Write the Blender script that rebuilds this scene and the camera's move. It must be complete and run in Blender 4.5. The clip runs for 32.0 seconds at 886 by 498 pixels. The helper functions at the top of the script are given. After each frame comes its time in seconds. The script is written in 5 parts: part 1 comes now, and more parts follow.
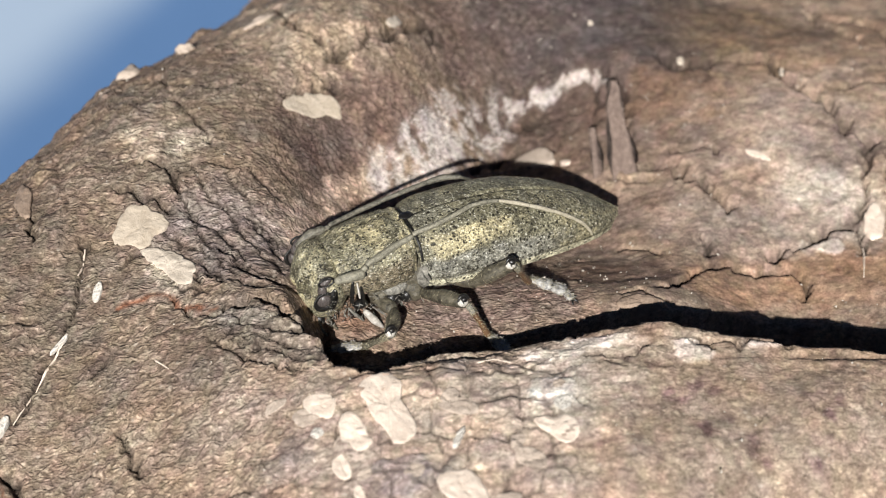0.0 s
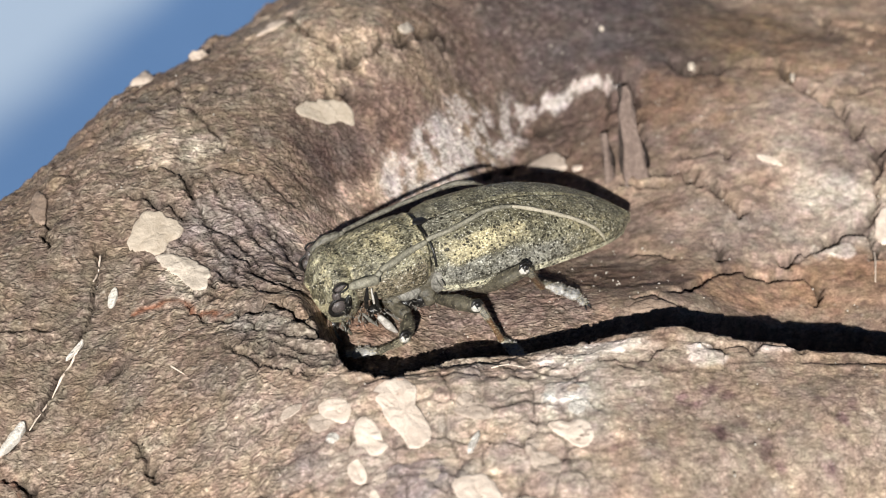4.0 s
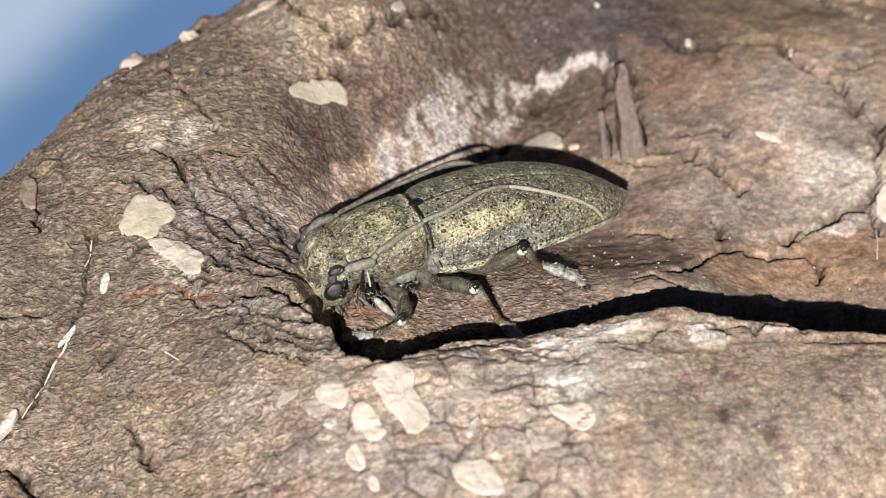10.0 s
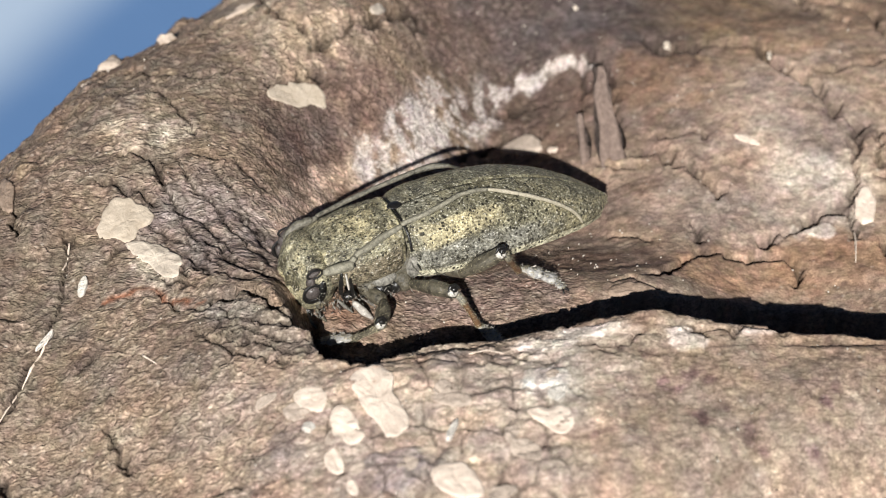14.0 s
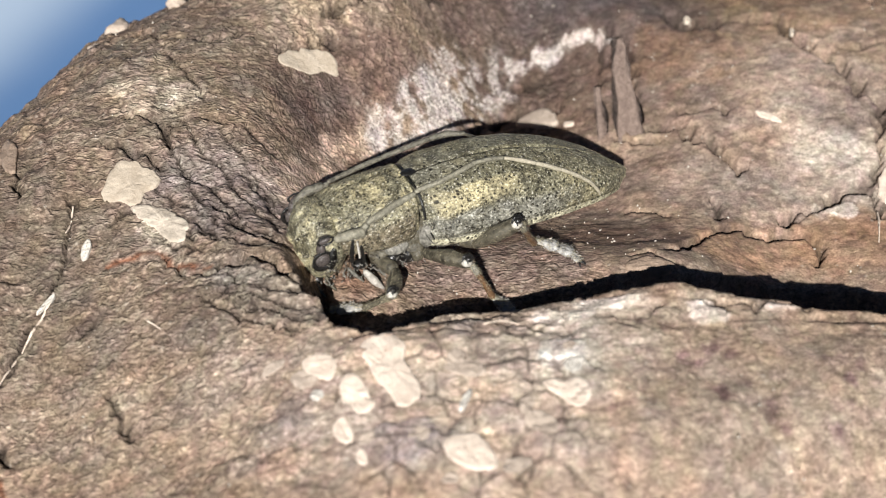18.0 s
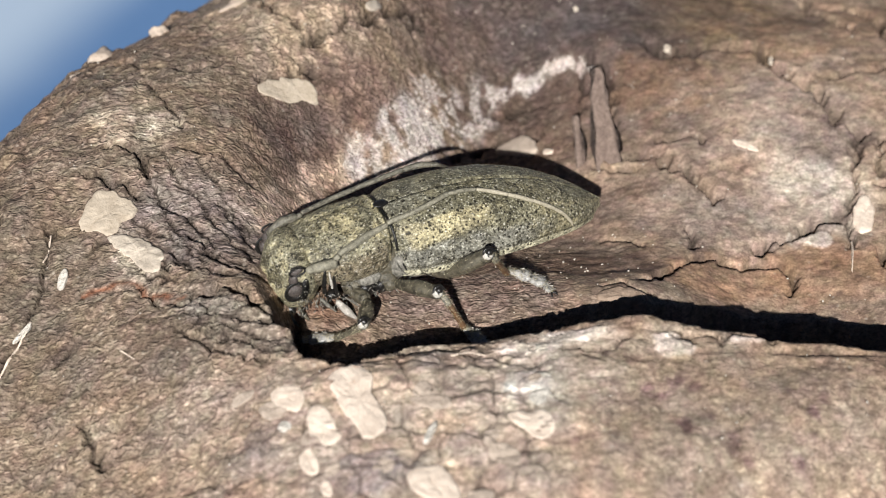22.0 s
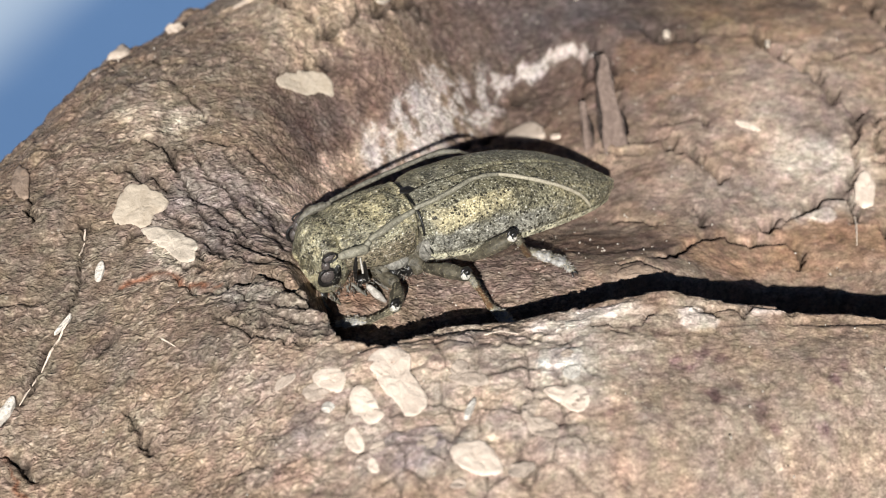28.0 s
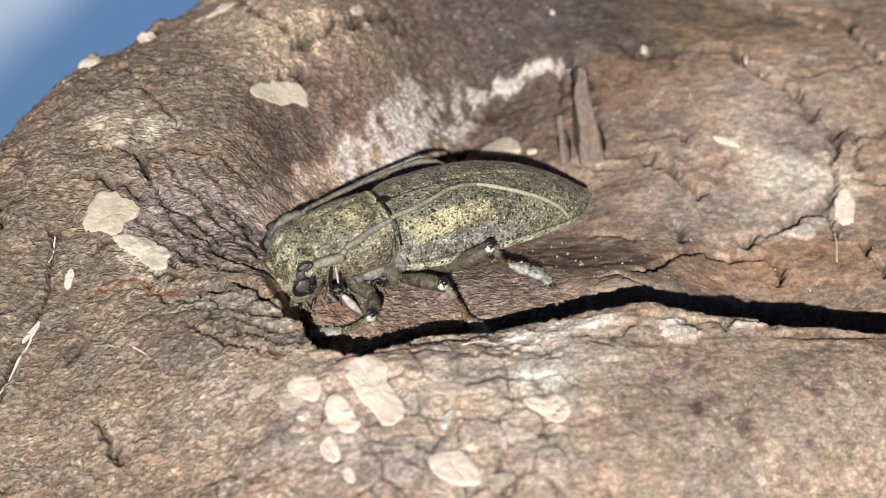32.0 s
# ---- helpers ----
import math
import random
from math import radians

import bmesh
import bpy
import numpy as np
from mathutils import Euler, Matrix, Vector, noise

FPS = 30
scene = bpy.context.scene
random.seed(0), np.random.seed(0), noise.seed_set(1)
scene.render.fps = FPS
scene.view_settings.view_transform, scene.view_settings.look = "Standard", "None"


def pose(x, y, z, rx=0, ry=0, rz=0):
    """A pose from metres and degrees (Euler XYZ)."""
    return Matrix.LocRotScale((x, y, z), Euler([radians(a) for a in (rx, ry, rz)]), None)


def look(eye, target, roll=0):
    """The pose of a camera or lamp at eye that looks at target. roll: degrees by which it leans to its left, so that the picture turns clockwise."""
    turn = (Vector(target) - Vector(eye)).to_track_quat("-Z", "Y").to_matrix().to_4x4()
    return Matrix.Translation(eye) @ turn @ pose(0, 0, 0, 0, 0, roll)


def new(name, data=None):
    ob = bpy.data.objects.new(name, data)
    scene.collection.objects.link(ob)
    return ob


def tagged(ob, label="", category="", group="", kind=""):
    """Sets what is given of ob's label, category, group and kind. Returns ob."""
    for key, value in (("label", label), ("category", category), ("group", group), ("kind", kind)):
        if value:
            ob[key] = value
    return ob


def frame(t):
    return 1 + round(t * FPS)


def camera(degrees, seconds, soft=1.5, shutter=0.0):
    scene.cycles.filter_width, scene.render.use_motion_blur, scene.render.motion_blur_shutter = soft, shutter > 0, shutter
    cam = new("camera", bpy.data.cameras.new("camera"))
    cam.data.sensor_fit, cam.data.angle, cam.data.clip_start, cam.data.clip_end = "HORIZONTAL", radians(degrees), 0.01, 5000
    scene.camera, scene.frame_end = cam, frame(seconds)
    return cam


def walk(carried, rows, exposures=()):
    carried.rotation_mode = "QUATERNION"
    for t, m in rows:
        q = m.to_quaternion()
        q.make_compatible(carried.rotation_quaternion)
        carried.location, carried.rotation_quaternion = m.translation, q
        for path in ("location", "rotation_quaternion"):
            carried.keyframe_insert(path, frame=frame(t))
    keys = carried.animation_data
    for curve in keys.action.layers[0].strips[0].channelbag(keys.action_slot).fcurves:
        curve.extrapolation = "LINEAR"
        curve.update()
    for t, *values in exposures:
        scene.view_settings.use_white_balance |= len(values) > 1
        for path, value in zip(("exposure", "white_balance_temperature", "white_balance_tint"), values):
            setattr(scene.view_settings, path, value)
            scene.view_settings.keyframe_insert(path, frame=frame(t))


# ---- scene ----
cam = camera(21.0, 32.0, soft=1.0)
cam.data.dof.use_dof = True
cam.data.dof.focus_distance = 0.1085
cam.data.dof.aperture_fstop = 78.0
PATH = [
    (0.0, pose(0.000473, -0.085205, 0.071438, 50.036, -0.253, 0.099)),
    (0.5, pose(0.000565, -0.085482, 0.071621, 50.003, -0.218, 0.144)),
    (1.0, pose(0.000603, -0.085671, 0.071755, 49.993, -0.118, 0.266)),
    (1.5, pose(0.000521, -0.085964, 0.071953, 50.104, -0.116, 0.289)),
    (2.0, pose(0.000747, -0.086225, 0.072306, 50.184, -0.120, 0.250)),
    (2.5, pose(-0.000268, -0.085673, 0.071521, 50.226, -0.135, 0.220)),
    (3.0, pose(-0.000319, -0.084783, 0.070921, 50.087, -0.099, 0.253)),
    (3.5, pose(0.000051, -0.085152, 0.071562, 50.120, -0.103, 0.201)),
    (5.5, pose(0.000092, -0.085832, 0.072035, 50.040, -0.048, -0.025)),
    (6.0, pose(0.000000, -0.085892, 0.072072, 50.000, 0.000, 0.000)),
    (6.5, pose(-0.000077, -0.086038, 0.072271, 49.988, 0.016, -0.011)),
    (7.0, pose(-0.000074, -0.086113, 0.072194, 49.981, 0.063, -0.005)),
    (7.5, pose(-0.000347, -0.086217, 0.072522, 49.990, 0.046, -0.111)),
    (8.0, pose(-0.000675, -0.085512, 0.071762, 49.912, 0.212, -0.072)),
    (8.5, pose(-0.000300, -0.085218, 0.071193, 49.810, 0.141, -0.173)),
    (9.0, pose(-0.000749, -0.084459, 0.070257, 49.623, 0.102, -0.277)),
    (9.5, pose(-0.000195, -0.084330, 0.070714, 49.543, 0.152, -0.277)),
    (10.0, pose(-0.000308, -0.084272, 0.070944, 49.603, 0.111, -0.419)),
    (10.5, pose(-0.000139, -0.084276, 0.070576, 49.639, 0.004, -0.609)),
    (11.0, pose(-0.000528, -0.083552, 0.070123, 49.613, -0.092, -0.651)),
    (11.5, pose(-0.000817, -0.082756, 0.069537, 49.606, -0.280, -0.939)),
    (12.0, pose(0.000017, -0.083501, 0.070187, 49.731, -0.289, -0.876)),
    (12.5, pose(-0.000031, -0.083731, 0.070130, 49.753, -0.273, -0.890)),
    (13.0, pose(-0.000053, -0.084098, 0.070717, 49.746, -0.190, -0.894)),
    (13.5, pose(-0.000182, -0.084118, 0.070859, 49.658, -0.152, -0.842)),
    (15.5, pose(-0.000865, -0.083467, 0.070495, 49.678, -0.270, -0.878)),
    (16.0, pose(-0.001794, -0.082358, 0.068003, 49.730, -0.631, -0.597)),
    (16.5, pose(-0.003109, -0.081740, 0.067791, 49.806, -0.679, -0.551)),
    (17.0, pose(-0.002380, -0.081631, 0.067799, 49.762, -0.796, -0.705)),
    (17.5, pose(-0.002247, -0.082077, 0.068502, 49.897, -0.857, -0.732)),
    (18.0, pose(-0.001037, -0.083078, 0.067521, 49.932, -1.016, -0.253)),
    (18.5, pose(-0.002795, -0.081958, 0.066046, 50.030, -1.971, -0.513)),
    (19.0, pose(-0.003519, -0.081480, 0.066273, 49.608, -1.054, 0.730)),
    (19.5, pose(-0.002340, -0.081716, 0.066422, 49.637, -1.085, 0.701)),
    (20.0, pose(-0.001866, -0.082096, 0.067428, 49.825, -1.027, 0.510)),
    (20.5, pose(-0.001110, -0.081966, 0.067850, 49.864, -0.927, 0.370)),
    (21.0, pose(0.000747, -0.082314, 0.068506, 49.899, -0.820, 0.278)),
    (21.5, pose(0.000810, -0.082546, 0.068228, 49.878, -0.633, 0.470)),
    (22.0, pose(0.001628, -0.082967, 0.069353, 49.875, -0.627, 0.454)),
    (22.5, pose(0.002395, -0.083036, 0.068965, 49.947, -0.585, 0.495)),
    (23.0, pose(0.002572, -0.084435, 0.070866, 49.894, -0.399, 0.528)),
    (23.5, pose(0.002660, -0.085305, 0.072036, 49.803, -0.128, 0.599)),
    (24.0, pose(0.003111, -0.088480, 0.075688, 49.472, 0.222, 0.472)),
    (24.5, pose(0.000134, -0.085206, 0.073433, 49.103, -0.003, -1.671)),
    (25.0, pose(-0.000450, -0.085128, 0.073440, 49.340, -0.001, -1.671)),
    (25.5, pose(-0.000417, -0.085492, 0.073877, 49.528, 0.036, -1.851)),
    (26.0, pose(-0.002194, -0.085958, 0.073677, 49.747, 0.095, -1.822)),
    (26.5, pose(-0.001785, -0.085763, 0.072622, 49.529, -0.025, -1.762)),
    (28.5, pose(-0.002935, -0.086020, 0.071267, 49.861, -0.874, -1.828)),
    (29.0, pose(-0.002653, -0.086366, 0.071035, 50.331, -1.125, -1.905)),
    (29.5, pose(-0.003114, -0.086686, 0.070861, 50.665, -1.214, -1.921)),
    (30.0, pose(-0.003590, -0.086635, 0.070704, 50.637, -1.288, -1.880)),
    (30.5, pose(-0.003403, -0.086602, 0.070289, 50.631, -1.401, -1.936)),
    (31.0, pose(-0.003868, -0.086201, 0.069847, 50.710, -1.537, -2.160)),
    (31.5, pose(-0.003922, -0.086052, 0.069631, 50.769, -1.588, -2.210)),
    (32.0, pose(-0.003767, -0.085602, 0.068899, 50.855, -1.727, -2.289)),
]
walk(cam, PATH, [(t, .43 + k) for t, k in ((0, 0), (9, 0), (11, 0), (15.5, .04), (19.5, .06), (22, -.06), (24, -.14), (24.3, -.05), (25, -.02), (26, .01), (29, -.01), (32, -.02))])

# ---- light ----
SUN_FROM = (-0.075, -0.819, 0.568)     # towards the sun: behind the camera, a little to the left
sun_way = Vector(SUN_FROM).normalized()
world = bpy.data.worlds.new("sky")
scene.world = world
world.use_nodes = True
sky = world.node_tree.nodes.new("ShaderNodeTexSky")
sky.sky_type, sky.sun_disc = "NISHITA", False
sky.altitude, sky.air_density, sky.dust_density = 5500, 0.35, 0.1
sky.sun_elevation = math.asin(sun_way.z)
sky.sun_rotation = math.atan2(sun_way.x, sun_way.y)
world.node_tree.links.new(sky.outputs[0], world.node_tree.nodes["Background"].inputs[0])
world.node_tree.nodes["Background"].inputs[1].default_value = 0.05
sun = new("sun", bpy.data.lights.new("sun", "SUN"))
sun.data.energy, sun.data.angle, sun.data.color = 5.0, radians(0.55), (1.0, 0.98, 0.95)
sun.matrix_world = look(sun_way * 3, (0, 0, 0))

MM = 0.001

# ---- materials ----
def nodes_of(name):
    m = bpy.data.materials.new(name)
    m.use_nodes = True
    t = m.node_tree
    return m, t, t.nodes["Principled BSDF"]


def node(t, kind, **values):
    """A shader node with its inputs set by name; a socket is linked."""
    n = t.nodes.new("ShaderNode" + kind)
    for key, v in values.items():
        s = n.inputs[int(key[1:])] if key[0] == "i" and key[1:].isdigit() else n.inputs[key.replace("_", " ")]
        if isinstance(v, bpy.types.NodeSocket):
            t.links.new(v, s)
        else:
            s.default_value = v
    return n


def spots(t, co, scale, detail=4.0, rough=.6, twist=0.0):
    return node(t, "TexNoise", Vector=co, Scale=scale, Detail=detail, Roughness=rough, Distortion=twist).outputs["Fac"]


def band(t, v, a, b, lo=0.0, hi=1.0):
    n = node(t, "MapRange", Value=v)
    for i, k in enumerate((a, b, lo, hi)):
        n.inputs[i + 1].default_value = k
    return n.outputs[0]


def blend(t, fac, a, b, how="MIX"):
    n = t.nodes.new("ShaderNodeMix")
    n.data_type, n.blend_type = "RGBA", how
    for i, v in ((0, fac), (6, a), (7, b)):
        if isinstance(v, bpy.types.NodeSocket):
            t.links.new(v, n.inputs[i])
        elif i:
            n.inputs[i].default_value = (*v, 1)
        else:
            n.inputs[i].default_value = v
    return n.outputs[2]


def bump(t, height, far, strength, under=None):
    n = node(t, "Bump", Height=height, Distance=far, Strength=strength)
    if under:
        t.links.new(under, n.inputs["Normal"])
    return n.outputs[0]


def stretched(t, k):
    co = t.nodes.new("ShaderNodeTexCoord").outputs["Object"]
    return node(t, "Mapping", Vector=co, Scale=k).outputs[0]


def bark_material():
    """Weathered bark: the stains lie on the mesh, the grain and specks are added here."""
    m, t, p = nodes_of("weathered_bark")
    co = stretched(t, (1, 1, 1))
    turned = t.nodes.new("ShaderNodeMapping")
    t.links.new(co, turned.inputs[0])
    turned.inputs["Rotation"].default_value = (0, 0, radians(-14))
    turned.inputs["Scale"].default_value = (.66, 1, 1)
    along = turned.outputs[0]
    stain = t.nodes.new("ShaderNodeAttribute")
    stain.attribute_name = "stain"
    coarse = t.nodes.new("ShaderNodeAttribute")
    coarse.attribute_name = "coarse"
    coarse = coarse.outputs["Fac"]
    grain = spots(t, along, 4200, 5, .66, .5)
    fine = spots(t, co, 9000, 3, .6)
    broad = spots(t, co, 420, 4, .6, .6)
    patch = spots(t, along, 900, 4, .6, .4)
    col = blend(t, 1.0, stain.outputs["Color"], blend(t, band(t, broad, .3, .7), (.88, .87, .87), (1.12, 1.11, 1.08)), "MULTIPLY")
    col = blend(t, 1.0, col, blend(t, band(t, patch, .3, .7), (.78, .77, .77), (1.18, 1.18, 1.18)), "MULTIPLY")
    # short grains that lie along the log
    col = blend(t, 1.0, col, blend(t, band(t, grain, .34, .66), (.62, .60, .59), (1.26, 1.26, 1.26)), "MULTIPLY")
    col = blend(t, 1.0, col, blend(t, band(t, fine, .34, .66), (.72, .71, .71), (1.20, 1.20, 1.22)), "MULTIPLY")
    # winding wrinkles, crisp and dark, at two sizes
    def creases(scale, wide, twist):
        n = t.nodes.new("ShaderNodeMath")
        n.operation = "SUBTRACT"
        t.links.new(spots(t, along, scale, 1.2, .5, twist), n.inputs[0])
        n.inputs[1].default_value = .5
        q = t.nodes.new("ShaderNodeMath")
        q.operation = "ABSOLUTE"
        t.links.new(n.outputs[0], q.inputs[0])
        return band(t, q.outputs[0], .0, wide)
    plates, small = creases(2600, .15, .5), creases(5200, .17, .3)
    where = node_mul(t, band(t, patch, .3, .55, .45, 1), coarse, 1.0)
    col = blend(t, where, col, blend(t, 1.0, col, blend(t, plates, (.60, .575, .56), (1.17, 1.17, 1.17)), "MULTIPLY"))
    col = blend(t, where, col, blend(t, 1.0, col, blend(t, small, (.68, .66, .65), (1.16, 1.16, 1.16)), "MULTIPLY"))
    pale = node(t, "TexVoronoi", Vector=co, Scale=2300.0, Randomness=1.0)
    pick = band(t, spots(t, co, 1100, 2), .54, .64)
    col = blend(t, node_mul(t, band(t, pale.outputs["Distance"], .26, .14), pick, .4), col, (.60, .52, .43))
    t.links.new(col, p.inputs["Base Color"])
    p.inputs["Roughness"].default_value = .85
    p.inputs["Specular IOR Level"].default_value = .22
    n1 = bump(t, small, .00005, node_mul(t, coarse, coarse, .5), bump(t, plates, .00008, node_mul(t, coarse, coarse, .6), bump(t, grain, .0001, node_mul(t, coarse, coarse, .5))))
    t.links.new(bump(t, fine, .00004, .35, n1), p.inputs["Normal"])
    return m


def node_mul(t, a, b, k):
    n = t.nodes.new("ShaderNodeMath")
    n.operation = "MULTIPLY"
    t.links.new(a, n.inputs[0])
    t.links.new(b, n.inputs[1])
    q = t.nodes.new("ShaderNodeMath")
    q.operation = "MULTIPLY"
    t.links.new(n.outputs[0], q.inputs[0])
    q.inputs[1].default_value = k
    return q.outputs[0]


def dusty(name, dark, light, scale=2500, rough=.8, fleck=None, deep=.00008, calm=0.0):
    """A mottled matt surface between two tones, with fine relief."""
    m, t, p = nodes_of(name)
    co = stretched(t, (1, 1, 1))
    a, b = spots(t, co, scale, 5, .65, .4), spots(t, co, scale * 4, 3, .6)
    col = blend(t, band(t, a, .3, .7), dark, light)
    col = blend(t, 1.0, col, blend(t, band(t, b, .3, .7), tuple(q + (1 - q) * calm for q in (.75, .74, .72)), (1.2 - .2 * calm,) * 3), "MULTIPLY")
    if fleck:
        col = blend(t, band(t, b, .62, .70, 0, .8 - .5 * calm), col, fleck)
    t.links.new(col, p.inputs["Base Color"])
    p.inputs["Roughness"].default_value = rough
    t.links.new(bump(t, b, deep, .6, bump(t, a, deep * 2, .7)), p.inputs["Normal"])
    return m


BARK = bark_material()
CREAM = dusty("cream_bark", (.65, .525, .42), (.84, .715, .595), 1500, .85, (.40, .31, .22), .00005, .6)
BRIGHT = dusty("bright_cream_bark", (.43, .35, .262), (.60, .51, .40), 1500, .85, (.48, .38, .28), .00005, .6)
PALE = dusty("pale_bark", (.47, .395, .31), (.70, .605, .495), 1500, .85, (.30, .24, .18), .00006, .4)
PINK = dusty("pinkish_bark", (.38, .30, .24), (.58, .48, .39), 1700, .85, (.28, .21, .16), .00006, .4)
OCHRE = dusty("ochre_bark", (.25, .175, .125), (.38, .285, .215), 1500, .85, (.16, .10, .06))
WHITE = dusty("white_chip", (.54, .49, .42), (.76, .72, .65), 2500, .8)
WOOD = dusty("grey_wood", (.12, .084, .07), (.25, .185, .15), 2600, .85)
LICHEN = dusty("white_lichen", (.44, .385, .345), (.70, .63, .57), 3000, .9)
GRIT = dusty("pale_grit", (.48, .42, .34), (.75, .70, .62), 5000, .6)


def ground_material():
    """Deep blue, with a broad pale area painted in that fades softly."""
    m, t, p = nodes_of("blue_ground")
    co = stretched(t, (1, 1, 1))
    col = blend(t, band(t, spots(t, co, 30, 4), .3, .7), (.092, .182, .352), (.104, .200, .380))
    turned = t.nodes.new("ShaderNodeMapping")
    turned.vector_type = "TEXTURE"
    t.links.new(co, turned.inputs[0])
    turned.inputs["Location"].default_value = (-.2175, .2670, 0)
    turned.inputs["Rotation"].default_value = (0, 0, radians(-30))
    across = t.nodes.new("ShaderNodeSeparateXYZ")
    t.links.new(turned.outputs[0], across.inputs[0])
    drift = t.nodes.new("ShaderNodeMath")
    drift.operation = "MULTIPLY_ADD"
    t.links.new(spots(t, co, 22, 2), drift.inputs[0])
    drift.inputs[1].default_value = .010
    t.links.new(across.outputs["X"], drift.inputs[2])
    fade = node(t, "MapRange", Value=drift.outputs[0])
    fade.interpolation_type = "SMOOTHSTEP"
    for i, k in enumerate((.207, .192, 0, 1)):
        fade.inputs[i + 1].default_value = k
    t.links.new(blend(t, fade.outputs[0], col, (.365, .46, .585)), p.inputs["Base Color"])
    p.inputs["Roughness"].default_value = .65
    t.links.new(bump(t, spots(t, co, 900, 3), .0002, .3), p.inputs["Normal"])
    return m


def part(name, bm, material, parent=None, label=""):
    """Links a bmesh as one mesh object, under parent if there is one."""
    me = bpy.data.meshes.new(name)
    bmesh.ops.recalc_face_normals(bm, faces=bm.faces)
    bm.to_mesh(me)
    bm.free()
    for f in me.polygons:
        f.use_smooth = True
    me.materials.append(material)
    ob = new(name, me)
    ob.parent = parent
    if label:
        tagged(ob, label)
    return ob

# ---- the log: its upper side is a height field ----
# all in millimetres: x to the right, y away, z up
FRONT_HUMPS = ((-18, -16, -4.31), (-8, -16, -0.70), (2, -16, 0.71), (12, -16, -0.00), (-18, -7, -1.19), (-8, -7, 1.93), (2, -7, 0.06), (12, -7, 0.91), (-18, 2, -0.92), (-8, 2, -0.68), (-18, 12, 3.65), (-8, 12, -0.37))
WALL_HUMPS = ((-1.5, 16.0, 2.09), (1.5, 16.0, -1.65), (4.5, 18.5, -2.27), (-5.5, 11.5, -0.03), (-3.0, 10.0, -0.78), (0.0, 7.0, -1.10), (4.0, 8.0, -0.62), (3.0, 12.5, -1.07), (-3.0, 4.0, -1.65), (9.0, 14.0, 0.14), (7.5, -1.5, 1.26), (10.5, 2.5, -0.55))
BACK_HUMPS = ((-12, 0, 2.71), (-3, 0, 1.02), (6, 0, 0.85), (15, 0, -1.69), (24, 0, -0.16), (-12, 9, 2.65), (-3, 9, -0.74), (6, 9, -1.93), (15, 9, 0.27), (24, 9, -0.80), (-12, 18, 4.04), (-3, 18, 1.72), (6, 18, -0.58), (15, 18, 0.63), (24, 18, 0.94), (-12, 27, 1.17), (-3, 27, 0.76), (6, 27, 1.52), (15, 27, -0.98), (24, 27, -1.10))


def humps(x, y, rows, wide, base):
    return base + sum(k * np.exp(-((x - a) ** 2 + (y - b) ** 2) / (2 * wide * wide)) for a, b, k in rows)


def ramp(a, b, v):
    k = np.clip((v - a) / (b - a), 0, 1)
    return k * k * (3 - 2 * k)


def flank_drop(x, y):
    """How far the log's rounded left flank has fallen."""
    d = np.maximum(0, 12 - ((x + 24.1) - .53 * y + .034 * np.maximum(0, 14 - y) ** 2) * .912)
    return 16 - np.sqrt(np.maximum(256 - np.minimum(d, 15.7) ** 2, 0))


def lip_dip(x, y):
    return -1.25 * np.exp(-((x - .2) / 4.6) ** 2 - ((y + 7.6) / 2.3) ** 2) - .22 * ramp(10, 14, x) * np.exp(-((y + 8.3) / 1.6) ** 2)


LIP_X = (-14.00, -11.68, -10.29, -8.73, -7.44, -5.62, -4.62, -4.22, -2.05, -0.59, 0.40, 1.64, 2.88, 4.11, 5.34, 6.33, 7.33, 9.33, 11.55, 13.51, 15.73, 19.21, 40.00)
LIP_Y = (-3.60, -4.00, -5.14, -5.26, -5.39, -6.53, -7.90, -9.67, -10.19, -9.15, -8.59, -8.35, -8.17, -8.26, -8.21, -8.13, -7.85, -7.56, -7.77, -8.10, -8.24, -8.41, -8.61)
RIM_X = (-4.5, 3.4, 7.3, 9.3, 11.5, 13.6, 15.8, 19.3, 21.0, 40.0)
RIM_BEHIND = (4.2, 4.4, 5.05, 5.7, 6.2, 7.2, 8.2, 8.4, 7.8, 7.8)


def surface(x, y):
    """The height of the log's upper side, without its fine relief."""
    fall = flank_drop(x, y)
    a, b = humps(x, y, FRONT_HUMPS, 7, 1) + lip_dip(x, y), humps(x, y, BACK_HUMPS, 6, -3) + humps(x, y, WALL_HUMPS, 3, 0)
    behind = y - np.interp(x, LIP_X, LIP_Y)
    wide = ramp(-6.4, -4.3, x)
    b = b - 2.2 * (1 - 1.7 * ramp(0, 6.5, x)) * wide * np.exp(-np.maximum(behind, 0) / 1.3)
    b = b + 1.9 * np.exp(-((x - 12) / 3.5) ** 2 - ((y + .3) / np.where(y > -.3, 6.5, 3.2)) ** 2)
    # the split is a deep trench with a steep far wall
    rim = np.interp(x, RIM_X, RIM_BEHIND)
    b = b - 3.2 * ramp(-5.0, -3.6, x) * ramp(rim - .15, rim - .75, behind)
    far = ramp(.2, 6, behind)
    w = np.where(behind > 0, ramp(-11, -5, x) * far + ramp(-6.6, -4.4, x) * (1 - far), 0)
    return a * (1 - w) + b * w - fall


